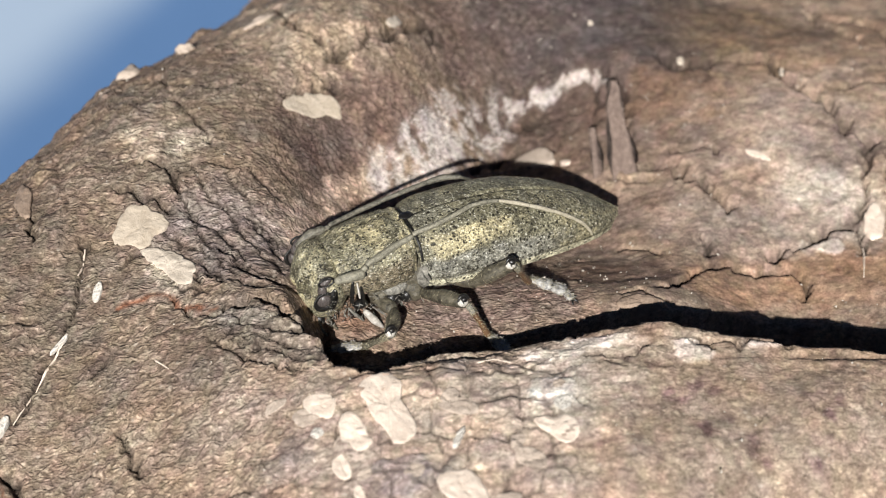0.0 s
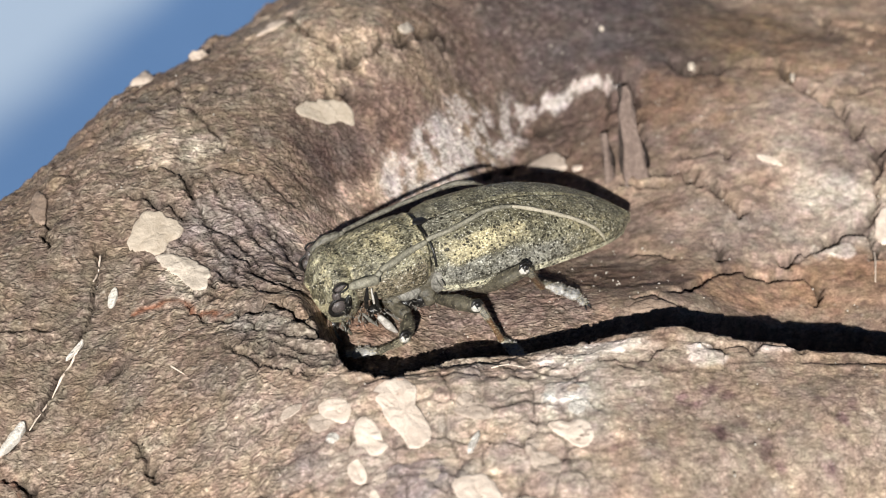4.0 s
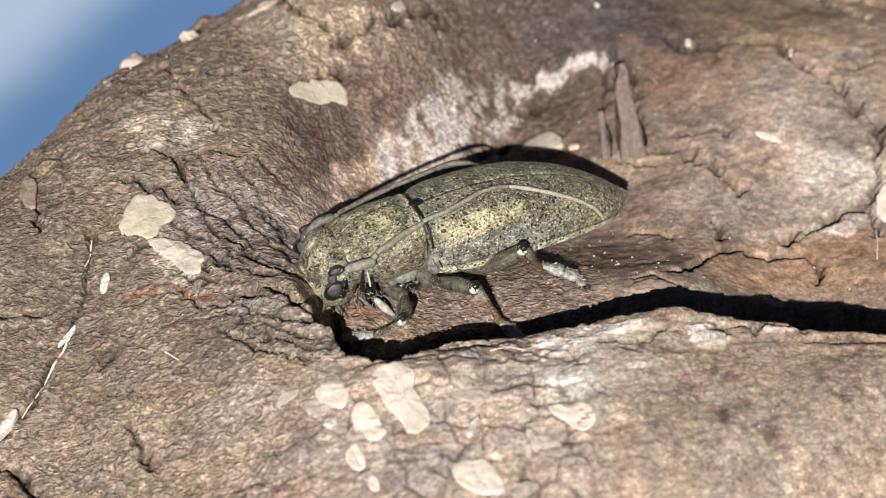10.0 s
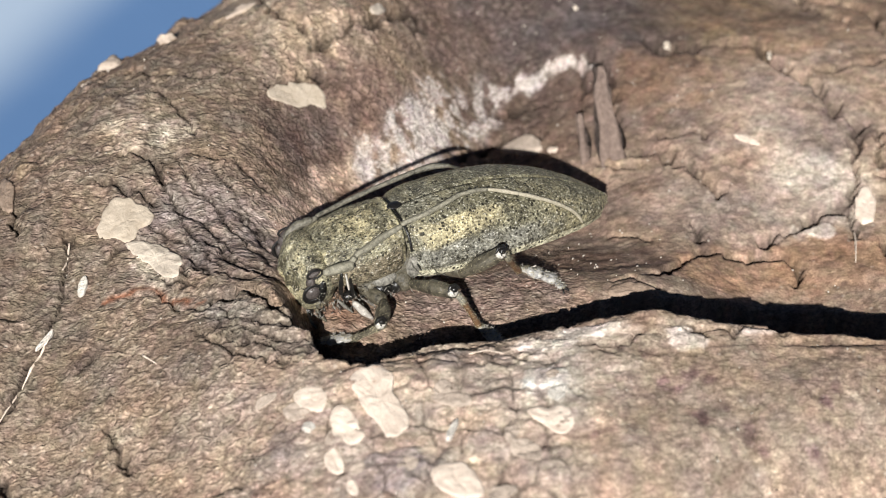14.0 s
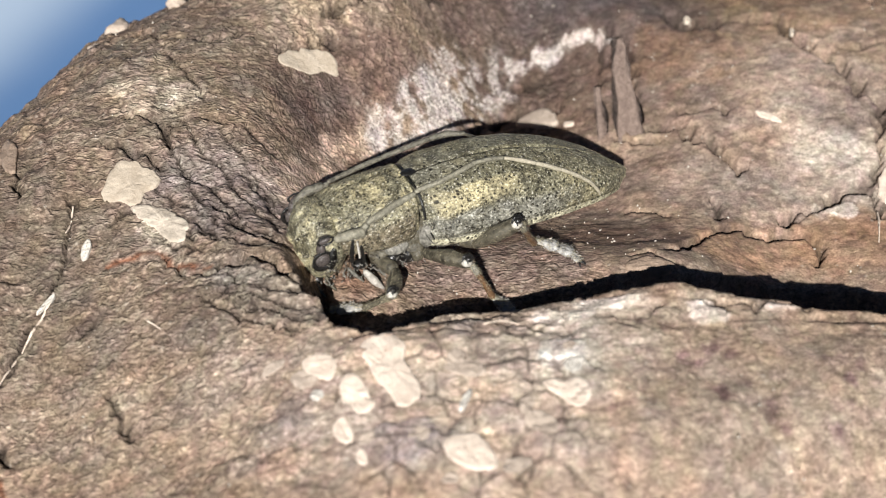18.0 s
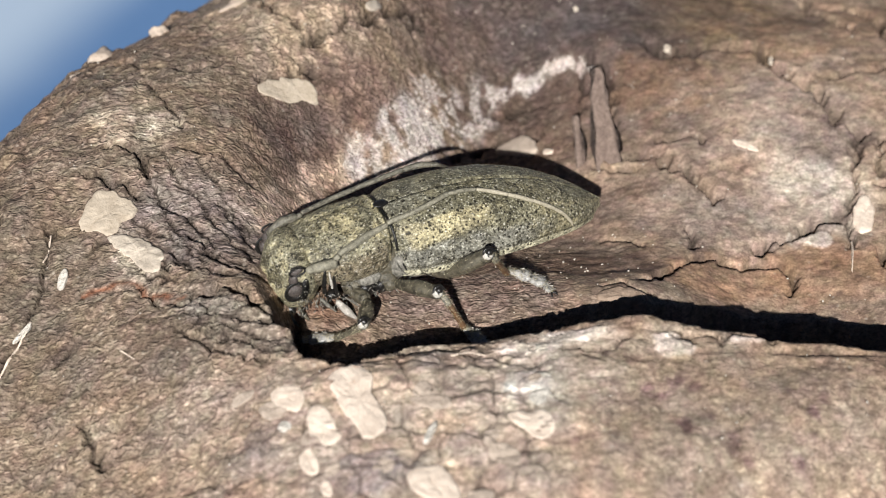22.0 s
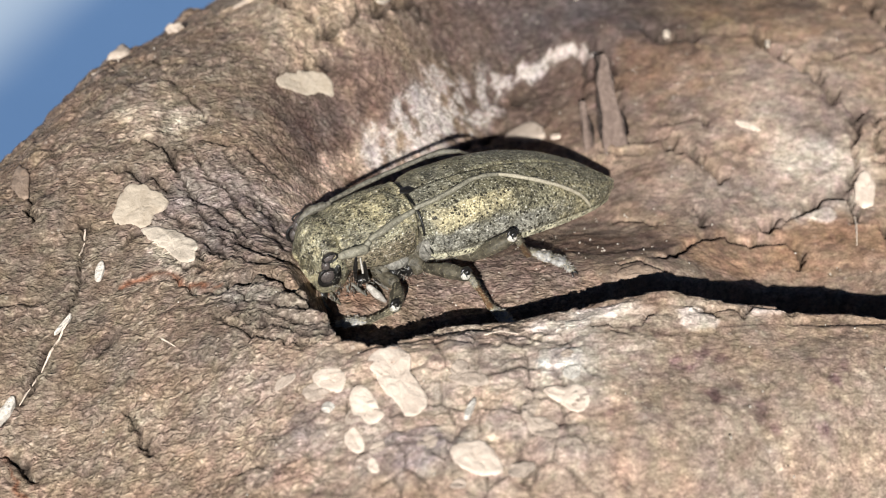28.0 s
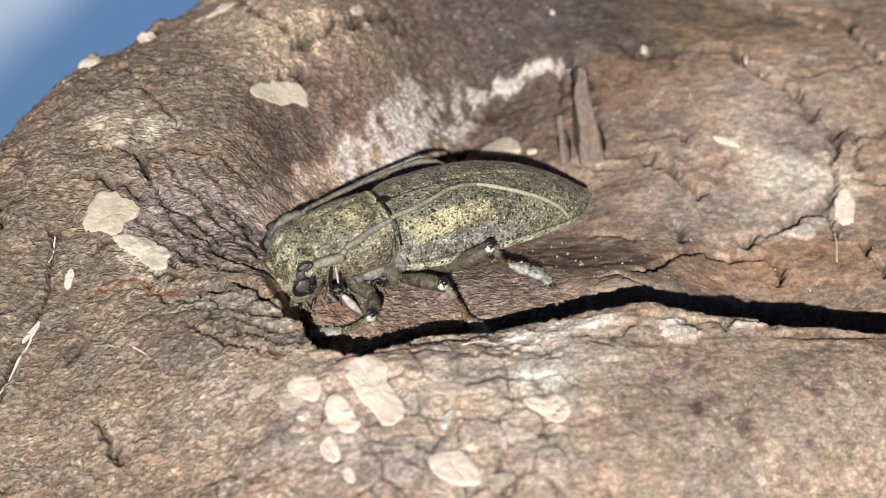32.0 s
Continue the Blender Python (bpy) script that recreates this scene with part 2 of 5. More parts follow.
def value_noise(x, y, seed=0):
    """Smooth lattice noise, 0 to 1."""
    i, j = np.floor(x).astype(np.int64), np.floor(y).astype(np.int64)
    u, v = x - i, y - j
    u, v = u * u * u * (u * (u * 6 - 15) + 10), v * v * v * (v * (v * 6 - 15) + 10)

    def at(a, b):
        h = (a * 374761393 + b * 668265263 + seed * 974711) & 0xFFFFFFFF
        h = ((h ^ (h >> 13)) * 1274126177) & 0xFFFFFFFF
        return ((h ^ (h >> 16)) & 0xFFFF) / 65535.0
    return (at(i, j) * (1 - u) + at(i + 1, j) * u) * (1 - v) + (at(i, j + 1) * (1 - u) + at(i + 1, j + 1) * u) * v


def layers(x, y, n=3, seed=0):
    """Noise in n octaves, about -1 to 1."""
    return sum((2 * value_noise(x * 2 ** k + 17 * k, y * 2 ** k - 9 * k, seed + k) - 1) / 2 ** k for k in range(n))


def cells(x, y, seed=0):
    """Distance to the border between scattered cells, in cell widths."""
    i, j = np.floor(x), np.floor(y)
    near = np.full(x.shape, 9.0)
    second = near.copy()
    for a in (-1, 0, 1):
        for b in (-1, 0, 1):
            cx, cy = i + a, j + b
            px = cx + .15 + .7 * value_noise(cx * 7.31 + .5, cy * 3.77 + .5, seed)
            py = cy + .15 + .7 * value_noise(cx * 5.13 + .5, cy * 9.41 + .5, seed + 5)
            d = np.hypot(x - px, y - py)
            second = np.where(d < near, near, np.minimum(second, d))
            near = np.minimum(near, d)
    return second - near


GROOVES, STAINS = [], []


def groove(wide, deep, *way):
    GROOVES.append((wide, deep, np.array(way, float)))


def pit(wide, deep, at):
    GROOVES.append((-wide, deep, np.array((at, (at[0] + .05, at[1])), float)))


def stain(*row):
    STAINS.append(row)


# cracks and folds in the bark
groove(0.2, 0.9, (21.07, 26.14), (22.25, 24.44), (23.77, 24.07), (24.67, 22.04), (24.98, 20.26), (25.7, 18.26), (26.37, 18.05))
groove(0.13, 0.6, (21.03, 16.57), (22.57, 16.8), (24.17, 17.31), (25.48, 17.86))
groove(0.17, 0.7, (21.86, 8.92), (22.18, 10.43), (22.47, 11.76))
groove(0.13, 0.6, (23.5, 12.13), (23.37, 10.8), (23.07, 9.66))
groove(0.18, 0.8, (23.0, 9.2), (23.85, 9.04), (24.86, 8.49))
groove(0.13, 0.6, (23.65, 12.15), (24.62, 12.34), (25.5, 12.65))
groove(0.18, 0.8, (22.75, 4.55), (22.9, 2.88), (23.5, 1.51))
groove(0.15, 1.2, (-9.16, -5.29), (-8.3, -5.0), (-7.5, -4.75), (-6.8, -5.4), (-6.16, -6.33), (-5.51, -6.99), (-4.94, -7.55), (-4.5, -8.1))
groove(0.07, 0.5, (-11.67, -4.07), (-11.25, -4.47), (-10.56, -5.06), (-9.49, -5.47), (-8.72, -5.4))
groove(0.12, 0.5, (-13.84, 4.72), (-12.89, 4.85), (-12.3, 4.15), (-11.82, 3.07))
groove(0.12, 0.5, (-11.92, 4.52), (-10.87, 5.06), (-9.63, 4.77))
groove(0.1, 0.4, (-14.29, -1.29), (-13.66, -0.86), (-12.75, -0.59), (-11.64, -1.11))
groove(0.12, 0.25, (-12.74, -0.66), (-11.59, -1.8), (-10.17, -3.26))
groove(0.14, 0.3, (-10.25, -2.1), (-9.13, -3.29), (-8.09, -3.7), (-7.33, -3.76))
groove(0.16, 0.35, (-8.94, -2.12), (-7.61, -3.12), (-6.08, -3.55))
groove(0.12, 0.25, (-11.88, 2.0), (-10.48, 1.14), (-9.04, -0.55))
groove(0.12, 0.25, (-9.83, -0.53), (-8.69, -2.09), (-6.86, -3.05))
groove(0.1, 0.4, (-14.66, 3.19), (-13.27, 2.72), (-12.12, 1.63))
groove(0.12, 0.25, (-8.64, 1.59), (-7.52, 0.3), (-6.68, -1.22))
groove(0.08, 0.25, (-8.89, -6.95), (-7.57, -7.95), (-6.03, -8.74), (-4.52, -9.45))
groove(0.08, 0.25, (-8.43, -6.05), (-7.11, -6.88), (-5.58, -7.55), (-4.76, -4.7))
groove(0.1, 0.35, (-9.65, -7.04), (-7.79, -8.56), (-5.5, -9.69))
groove(0.07, 0.2, (-9.45, -6.11), (-7.85, -7.4), (-5.55, -8.34))
groove(0.12, 0.35, (-16.02, 0.22), (-15.96, -1.06), (-16.1, -3.26), (-16.36, -4.76), (-17.23, -6.67), (-18.31, -8.78), (-19.44, -10.15))
groove(0.135, 0.64, (-8.35, 19.13), (-7.13, 16.19), (-5.63, 14.87))
groove(0.189, 0.96, (-5.33, 14.31), (-3.62, 15.51), (-1.9, 17.41), (-0.0, 20.3))
groove(0.108, 0.64, (-0.0, 20.3), (0.06, 18.45))
groove(0.135, 0.64, (-7.22, 11.11), (-6.13, 12.03), (-4.74, 13.08))
groove(0.12, 0.5, (-14.29, 12.11), (-12.61, 11.32), (-10.85, 10.77), (-8.93, 11.75))
groove(0.08, 0.4, (-12.73, 9.62), (-11.47, 7.81), (-10.56, 6.56))
groove(0.216, 1.28, (12.62, 19.9), (13.08, 18.83), (14.16, 19.09), (15.68, 19.14), (18.11, 19.14), (18.52, 17.55), (19.6, 16.5), (20.68, 15.56), (21.12, 14.26), (21.59, 13.25), (22.7, 12.68))
groove(0.176, 0.64, (22.47, 12.68), (22.14, 10.37), (21.73, 8.11), (20.88, 6.97), (19.39, 6.26), (17.89, 5.37), (16.97, 4.59))
groove(0.189, 0.8, (20.88, 6.97), (21.26, 6.59), (21.34, 5.01))
groove(0.176, 0.96, (10.4, 11.42), (11.55, 11.4), (12.56, 11.43))
groove(0.203, 1.12, (12.52, 10.9), (13.19, 10.19), (14.15, 9.65), (14.51, 8.82), (14.97, 8.12))
groove(0.095, 0.48, (8.93, -1.1), (9.79, -0.36), (10.14, -0.93), (11.07, -1.1))
groove(0.176, 0.96, (11.05, 0.23), (12.41, 1.4), (12.95, 2.6), (14.62, 3.76), (14.84, 3.14), (16.6, 3.76), (17.99, 3.71), (18.32, 2.85), (18.31, 1.64))
groove(0.135, 0.8, (13.63, 5.85), (13.61, 4.42))
groove(0.12, 0.5, (-0.56, -16.04), (-0.09, -16.99), (0.02, -17.65))
groove(0.12, 0.5, (1.23, -11.77), (1.45, -13.27), (1.27, -15.0), (0.37, -16.44))
groove(0.1, 0.4, (-2.22, -14.77), (-1.5, -15.33), (-0.33, -15.77), (0.37, -15.69), (1.08, -14.98))
groove(0.14, 0.5, (-19.56, -11.34), (-18.56, -11.39), (-18.01, -11.82), (-17.54, -12.75))
groove(0.12, 0.4, (-13.41, -10.35), (-12.93, -11.61), (-12.43, -13.18))
groove(0.1, 0.35, (-8.17, -15.57), (-7.44, -15.62))
groove(0.12, 0.25, (13.75, -8.4), (13.55, -8.9))
groove(0.08, 0.5, (14.35, -11.86), (14.17, -13.18), (13.7, -14.77))
groove(0.1, 0.5, (3.93, -9.86), (5.25, -10.4), (6.72, -10.06))
groove(0.1, 0.5, (6.75, -9.5), (8.2, -9.8), (8.94, -9.72), (9.29, -8.81))
groove(0.1, 0.4, (9.28, -10.07), (10.12, -10.23), (10.63, -10.04))
groove(0.1, 0.4, (13.6, -8.39), (15.72, -8.31))
groove(0.1, 0.4, (11.23, -8.59), (12.72, -8.53), (13.45, -8.66))
groove(0.1, 0.4, (0.15, -9.34), (1.88, -8.89), (3.81, -9.85))
groove(0.1, 0.4, (3.71, -13.18), (4.91, -13.02), (5.37, -13.35))
groove(0.1, 0.4, (5.29, -15.4), (5.96, -16.31), (6.37, -17.51))
groove(0.12, 0.5, (-19.66, 3.15), (-18.76, 1.8), (-18.47, 0.53))
groove(0.1, 0.35, (-14.35, -6.7), (-14.84, -7.15))
groove(0.09, 0.17, (-12.24, 3.42), (-10.18, 0.72), (-8.18, -1.95))
groove(0.1, 0.2, (-11.22, 4.18), (-9.43, 1.5), (-7.72, -1.01), (-6.63, -2.28))
groove(0.09, 0.17, (-9.6, 4.29), (-8.12, 1.73), (-6.98, -0.21))
groove(0.09, 0.15, (-13.14, 0.99), (-10.87, -0.79), (-8.63, -3.18))
groove(0.08, 0.3, (-8.57, 4.98), (-7.16, 3.35))
groove(0.08, 0.15, (-12.04, -2.82), (-9.85, -4.05))
groove(0.08, 0.15, (-11.66, 2.7), (-10.66, -0.01), (-9.46, -2.16))
groove(0.176, 1.12, (20.8, 25.43), (21.78, 23.46), (23.26, 21.05))
groove(0.135, 0.64, (9.25, 11.39), (11.2, 10.46))
groove(0.09, 0.35, (11.76, -8.21), (12.34, -9.96))
groove(0.135, 0.8, (3.68, 16.86), (5.07, 17.36), (6.58, 17.32), (8.04, 16.86))
# dark groove in place of the shadow over the flake behind the beetle
groove(0.189, 1.28, (1.96, 13.33), (3.49, 14.54), (4.72, 15.49), (5.47, 15.69), (6.48, 14.85))
# dark groove for the shadow and the edge line at the splinter's right
groove(0.176, 1.28, (9.4, 19.14), (9.91, 18.59), (10.13, 17.19), (10.18, 14.76), (10.16, 11.7))
groove(0.135, 0.96, (9.08, 18.71), (8.91, 17.09), (8.75, 15.61))
groove(0.108, 0.64, (-4.82, 14.57), (-3.62, 15.34), (-1.89, 17.19), (-0.12, 19.93))
groove(0.108, 0.64, (12.48, 12.33), (14.21, 12.3), (14.77, 12.06))
groove(0.162, 0.96, (9.43, 5.11), (10.53, 4.94), (11.03, 4.32))
# dark groove in place of the thick shadow under a plate's edge
groove(0.216, 1.28, (17.01, 4.97), (17.6, 5.29), (18.77, 5.71), (19.68, 6.34), (20.28, 6.69), (20.86, 6.75))
# pits
pit(.30, .12, (11.47, -13.15))
pit(.30, .12, (10.86, -11.66))
pit(.30, .12, (11.07, -12.05))
pit(.30, .12, (12.87, -12.77))
pit(.30, .12, (16.83, -12.82))
pit(.30, .12, (16.64, -14.44))
pit(.30, .12, (7.57, -14.58))
pit(.30, .12, (17.42, -11.63))
pit(.30, .12, (9.31, -9.64))
pit(.30, .12, (13.61, -14.47))


# flat scales of paler bark that stand a little proud: centre, half widths, turn, colour
SCALES = (
    (7.6, -8.65, 1.6, .42, 5, (.80, .72, .62)), (5.2, -9.2, 1.25, .40, -5, (.76, .68, .58)), (11.4, -9.3, .85, .75, 0, (.80, .73, .63)),
    (14.7, -8.5, 1.0, .22, 0, (.74, .66, .56)), (5.1, -11.7, 1.15, .9, 10, (.80, .73, .64)), (2.2, -9.3, 1.1, .35, 4, (.52, .45, .365)),
    (1.0, -10.3, .9, .7, 20, (.46, .385, .315)), (2.8, -12.1, .8, .7, 0, (.45, .375, .31)), (-1.0, -16.3, 1.1, 1.0, 0, (.36, .31, .29)),
    (3.4, -10.5, .8, .55, -15, (.47, .40, .32)), (.1, -11.7, .6, .7, 0, (.43, .35, .285)), (2.9, -15.2, .9, .8, 30, (.45, .37, .305)),
    (5.2, -16.4, 1.1, .8, 0, (.44, .355, .285)), (8.3, -10.7, 1.0, .45, -8, (.50, .42, .335)), (-5.4, -14.2, .9, .8, 0, (.36, .30, .265)),
    (-6.1, -16.6, .9, .8, 0, (.45, .33, .25)), (-12.0, -2.2, 1.5, .75, -42, (.56, .485, .385)), (-8.1, -6.0, 1.3, .5, -22, (.44, .39, .315)), (19.6, 5.5, 1.3, .65, 5, (.62, .545, .46)))


def scale_cover(x, y):
    """For each scale, where it lies and how surely."""
    for k, (cx, cy, rx, ry, turn, rgb) in enumerate(SCALES):
        m = (np.abs(x - cx) < 2.2 * max(rx, ry)) & (np.abs(y - cy) < 2.2 * max(rx, ry))
        if not m.any():
            continue
        c, q = math.cos(radians(turn)), math.sin(radians(turn))
        u, v = ((x[m] - cx) * c + (y[m] - cy) * q) / rx, ((y[m] - cy) * c - (x[m] - cx) * q) / ry
        edge = (np.abs(u) ** 2.6 + np.abs(v) ** 2.6) ** (1 / 2.6) + .3 * layers(x[m] * 1.1, y[m] * 1.4, 4, 400 + k)
        yield m, ramp(1.0, .84, edge), rgb


def way_distance(x, y, way):
    best = np.full(x.shape, 99.0)
    for (ax, ay), (bx, by) in zip(way[:-1], way[1:]):
        k = np.clip(((x - ax) * (bx - ax) + (y - ay) * (by - ay)) / ((bx - ax) ** 2 + (by - ay) ** 2 + 1e-9), 0, 1)
        best = np.minimum(best, np.hypot(x - ax - k * (bx - ax), y - ay - k * (by - ay)))
    return best


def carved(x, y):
    """How deep the cracks cut, and how dark grime and painted shade make them."""
    deep, dirt_shade = np.zeros(x.shape), np.zeros(x.shape)
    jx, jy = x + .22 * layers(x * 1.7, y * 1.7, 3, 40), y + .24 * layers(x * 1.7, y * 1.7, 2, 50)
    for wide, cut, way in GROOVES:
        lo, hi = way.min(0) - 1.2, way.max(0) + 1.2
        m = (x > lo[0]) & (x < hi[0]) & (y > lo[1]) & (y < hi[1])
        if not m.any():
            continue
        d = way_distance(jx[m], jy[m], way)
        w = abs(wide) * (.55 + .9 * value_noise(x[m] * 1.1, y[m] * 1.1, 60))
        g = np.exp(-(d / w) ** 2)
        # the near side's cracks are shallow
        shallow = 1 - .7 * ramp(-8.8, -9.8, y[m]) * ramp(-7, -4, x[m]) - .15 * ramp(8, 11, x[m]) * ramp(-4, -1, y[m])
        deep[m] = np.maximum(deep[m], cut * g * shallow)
        dirt_shade[m] = np.maximum(dirt_shade[m], g * shallow if wide > 0 else g * 0)
    return deep, dirt_shade


def relief(x, y, cracks=True):
    """The log's upper side with its relief: height, and how much dark is painted into its cracks."""
    x, y = np.atleast_1d(np.asarray(x, float)), np.atleast_1d(np.asarray(y, float))
    lip = y - np.interp(x + .13 * layers(x * .7, y * 0, 3, 70), LIP_X, LIP_Y)
    front = ramp(.3, -.3, lip)
    left = ramp(-6, -12, x)
    back = (1 - front) * (1 - left)
    smooth = front * ramp(3, 8, x)
    wx, wy = x + .5 * layers(x * .6, y * .6, 2, 11), y + .5 * layers(x * .6, y * .6, 2, 21)
    z = surface(x, y + .13 * layers(x * .7, y * 0, 3, 70) * ramp(-6, -4, x))
    z += .17 * layers(wx * .3, wy * .3, 2, 1)
    # wrinkles, longer along the log than across it
    lu, lv = wx * .97 + wy * .24, wy * .97 - wx * .24  # along the log, across it
    r = np.abs(layers(lu * 1.2, lv * 2.1, 2, 2))
    z += (.04 - .02 * back - .025 * smooth) * (r - .4)
    r = np.abs(layers(lu * 2.8, lv * 4.6, 2, 3))
    z += (.06 - .03 * back - .035 * smooth) * (1 - .5 * front * np.exp(-((x - .5) / 6.5) ** 4) * ramp(-9, -10.5, y)) * (r - .4)
    z += (.022 - .008 * smooth) * layers(lu * 4, lv * 7, 2, 4) + .02 * (1 - front) * np.abs(layers(x * 4.2, y * 4.2, 2, 5))
    # scaly plates on the near side, split layers along the lip
    scaly = front * np.exp(-((x - .5) / 7) ** 4) * ramp(-8.8, -10, y)
    c = cells(wx * .55, wy * .5, 7)
    z -= .13 * scaly * np.exp(-(c / .06) ** 2)
    c2 = cells(wx * .95 + 3, wy * .8, 9)
    z -= .06 * (front + left * .6) * np.exp(-(c2 / .09) ** 2) * value_noise(x * .4, y * .4, 12) * (1 - .8 * smooth)
    edge = front * np.exp(-(lip / 1.8) ** 2)
    z += edge * .17 * layers(x * .55 + y * .25, y * 2.2 - x * .25, 3, 30)
    # torn wood in the hollow runs in streaks
    calm = 1 - .6 * ramp(9, 13, x)
    z += back * calm * .02 * layers(x * .3 + y * .1, y * 1.1 - x * .35, 3, 33)
    z += back * calm * .06 * np.abs(layers(wx * .5, wy * .6, 3, 36))
    # knobs along the outer flank
    rim = ramp(-9, -15, x - .45 * y + 6)
    z += rim * .35 * np.maximum(0, layers(x * .8, y * .7, 3, 44))
    # folds that run together behind the head
    fold = np.exp(-((x + 9.2) / 3.2) ** 2 - ((y + .5) / 3.6) ** 2)
    z += fold * .18 * layers((x * .45 + y * .55) * 1.5, (x * .9 - y * .4) * .3, 3, 47)
    # splintered wedge at the crack's end
    wedge = np.exp(-((x + 6.6) / 2.6) ** 2 - ((y + 7.4) / 1.2) ** 2)
    z += wedge * .16 * layers(x * .5, (y + .35 * x) * 2.9, 3, 48)
    for m, cover, _ in scale_cover(x, y):
        z[m] += .075 * cover
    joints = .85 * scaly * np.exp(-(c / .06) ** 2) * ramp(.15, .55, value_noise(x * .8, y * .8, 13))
    if not cracks:
        return z, np.zeros(x.shape)
    deep, dirt_shade = carved(x, y)
    return z - deep, np.maximum(dirt_shade, joints)


def ground_fall(x, y):
    """Beyond the log's rounded flanks and its sawn ends the surface falls to the ground."""
    p = ((x + 24.1) - .53 * y + .034 * np.maximum(0, 14 - y) ** 2) * .912
    q = .41 * x + .91 * y
    out = np.maximum(0, -p - 3.6) * 7
    r = np.clip(p - 62, 0, 29.5)
    out = out + 30 - np.sqrt(np.maximum(900 - r * r, 0)) + np.maximum(0, p - 91.5) * 6
    return out + np.maximum(0, -q - 52) * 40 + np.maximum(0, q - 96) * 40


GROUND_Z = -110.0


def stretch(a, b, step, lo, hi):
    """Even steps from a to b, and longer and longer ones out to lo and hi."""
    mid = list(np.arange(a, b, step))
    up, s = [], step
    while (up[-1] if up else b) < hi:
        s *= 1.18
        up.append((up[-1] if up else b) + s)
    down, s = [], step
    while (down[-1] if down else a) > lo:
        s *= 1.18
        down.append((down[-1] if down else a) - s)
    return np.array(down[::-1] + mid + up)


# stains: weathered greys, reddish wood, white lichen, ochre
stain(-13.45, -8.13, 9, 9, 0, (0.345, 0.28, 0.212), 0.85)
stain(-18.22, -1.83, 5, 9, 20, (0.25, 0.205, 0.155), 0.8)
stain(-12.54, 7.39, 6, 7, -30, (0.285, 0.237, 0.182), 0.8)
stain(-9.59, -0.15, 4.8, 4.4, -35, (0.36, 0.305, 0.27), 0.9)
stain(-8.43, -2.02, 2.0, 2.3, -35, (0.30, 0.26, 0.235), 0.75)
stain(-8.43, -15.33, 0.9, 0.7, 0, (0.42, 0.30, 0.23), 0.6)
stain(-5.24, -16.65, 1.2, 1.0, 0, (0.44, 0.33, 0.255), 0.5)
stain(-7.65, -6.25, 3.2, 1.6, -25, (0.30, 0.262, 0.215), 0.8)
stain(-6.04, -8.39, 3, 1.2, -10, (0.36, 0.31, 0.245), 0.7)
stain(-12.49, 6.75, 2.6, 2.5, 0, (0.34, 0.28, 0.2), 0.7)
stain(-13.82, 6.67, 1.3, 1.5, 0, (0.70, 0.60, 0.475), 0.9)
stain(-11.33, 6.59, 1.2, 1.2, 0, (0.66, 0.565, 0.445), 0.9)
stain(-11.99, -1.71, 2.2, 1.3, -25, (0.46, 0.39, 0.3), 0.6)
stain(-3.87, 12.42, 3.6, 4.6, -20, (0.31, 0.225, 0.18), 0.9)
stain(-5.5, 9.13, 2.6, 3.6, 0, (0.19, 0.142, 0.12), 0.85)
stain(-4.1, 8.34, 2.2, 1.8, 35, (0.27, 0.185, 0.14), 0.8)
stain(-5.82, 2.85, 0.7, 1.6, 40, (0.55, 0.4, 0.29), 0.9)
stain(-4.63, 7.3, 0.6, 1.2, 40, (0.5, 0.36, 0.26), 0.85)
stain(-3.27, 9.45, 0.6, 0.8, 40, (0.54, 0.43, 0.34), 0.8)
stain(-2.47, 16.27, 5, 5, 0, (0.42, 0.33, 0.245), 0.8)
stain(-6.56, 16.53, 4, 6, 0, (0.52, 0.42, 0.31), 0.8)
stain(-9.05, 18.19, 2.5, 3, 0, (0.48, 0.39, 0.29), 0.7)
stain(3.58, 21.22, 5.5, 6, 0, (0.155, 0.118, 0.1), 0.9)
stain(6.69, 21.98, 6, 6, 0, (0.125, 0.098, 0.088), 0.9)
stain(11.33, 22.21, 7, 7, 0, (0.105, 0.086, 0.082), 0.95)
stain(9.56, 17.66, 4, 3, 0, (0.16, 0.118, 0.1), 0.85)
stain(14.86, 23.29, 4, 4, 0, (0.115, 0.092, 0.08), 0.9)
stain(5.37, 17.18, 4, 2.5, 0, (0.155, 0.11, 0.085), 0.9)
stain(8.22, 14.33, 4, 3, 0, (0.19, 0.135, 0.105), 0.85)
stain(12.89, 16.23, 3.5, 3, 0, (0.26, 0.17, 0.115), 0.85)
stain(16.92, 22.11, 5, 5, 10, (0.235, 0.168, 0.11), 0.7)
stain(21.36, 20.67, 6, 5, 0, (0.345, 0.245, 0.172), 0.8)
stain(17.18, 13.1, 6, 4, 0, (0.47, 0.37, 0.295), 0.85)
stain(19.07, 8.68, 4.6, 3.8, 10, (0.62, 0.54, 0.455), 0.95)
stain(12.8, 12.87, 4, 2.5, 0, (0.19, 0.14, 0.11), 0.8)
stain(14.34, 10.23, 4, 3, 0, (0.34, 0.25, 0.19), 0.8)
stain(10.41, 6.99, 5, 3, 0, (0.29, 0.215, 0.17), 0.85)
stain(15.46, 6.63, 6, 3, 0, (0.36, 0.285, 0.23), 0.8)
stain(15.01, 2.07, 5, 2.2, 20, (0.42, 0.275, 0.18), 0.9)
stain(19.92, 3.2, 4, 2.4, 0, (0.37, 0.24, 0.155), 0.9)
stain(3.07, -1.89, 5, 2.5, 5, (0.31, 0.24, 0.2), 0.9)
stain(-3.74, -3.92, 1.6, 1.0, 0, (0.34, 0.22, 0.15), 0.9)
stain(9.19, 2.08, 3, 2, 0, (0.225, 0.155, 0.12), 0.8)
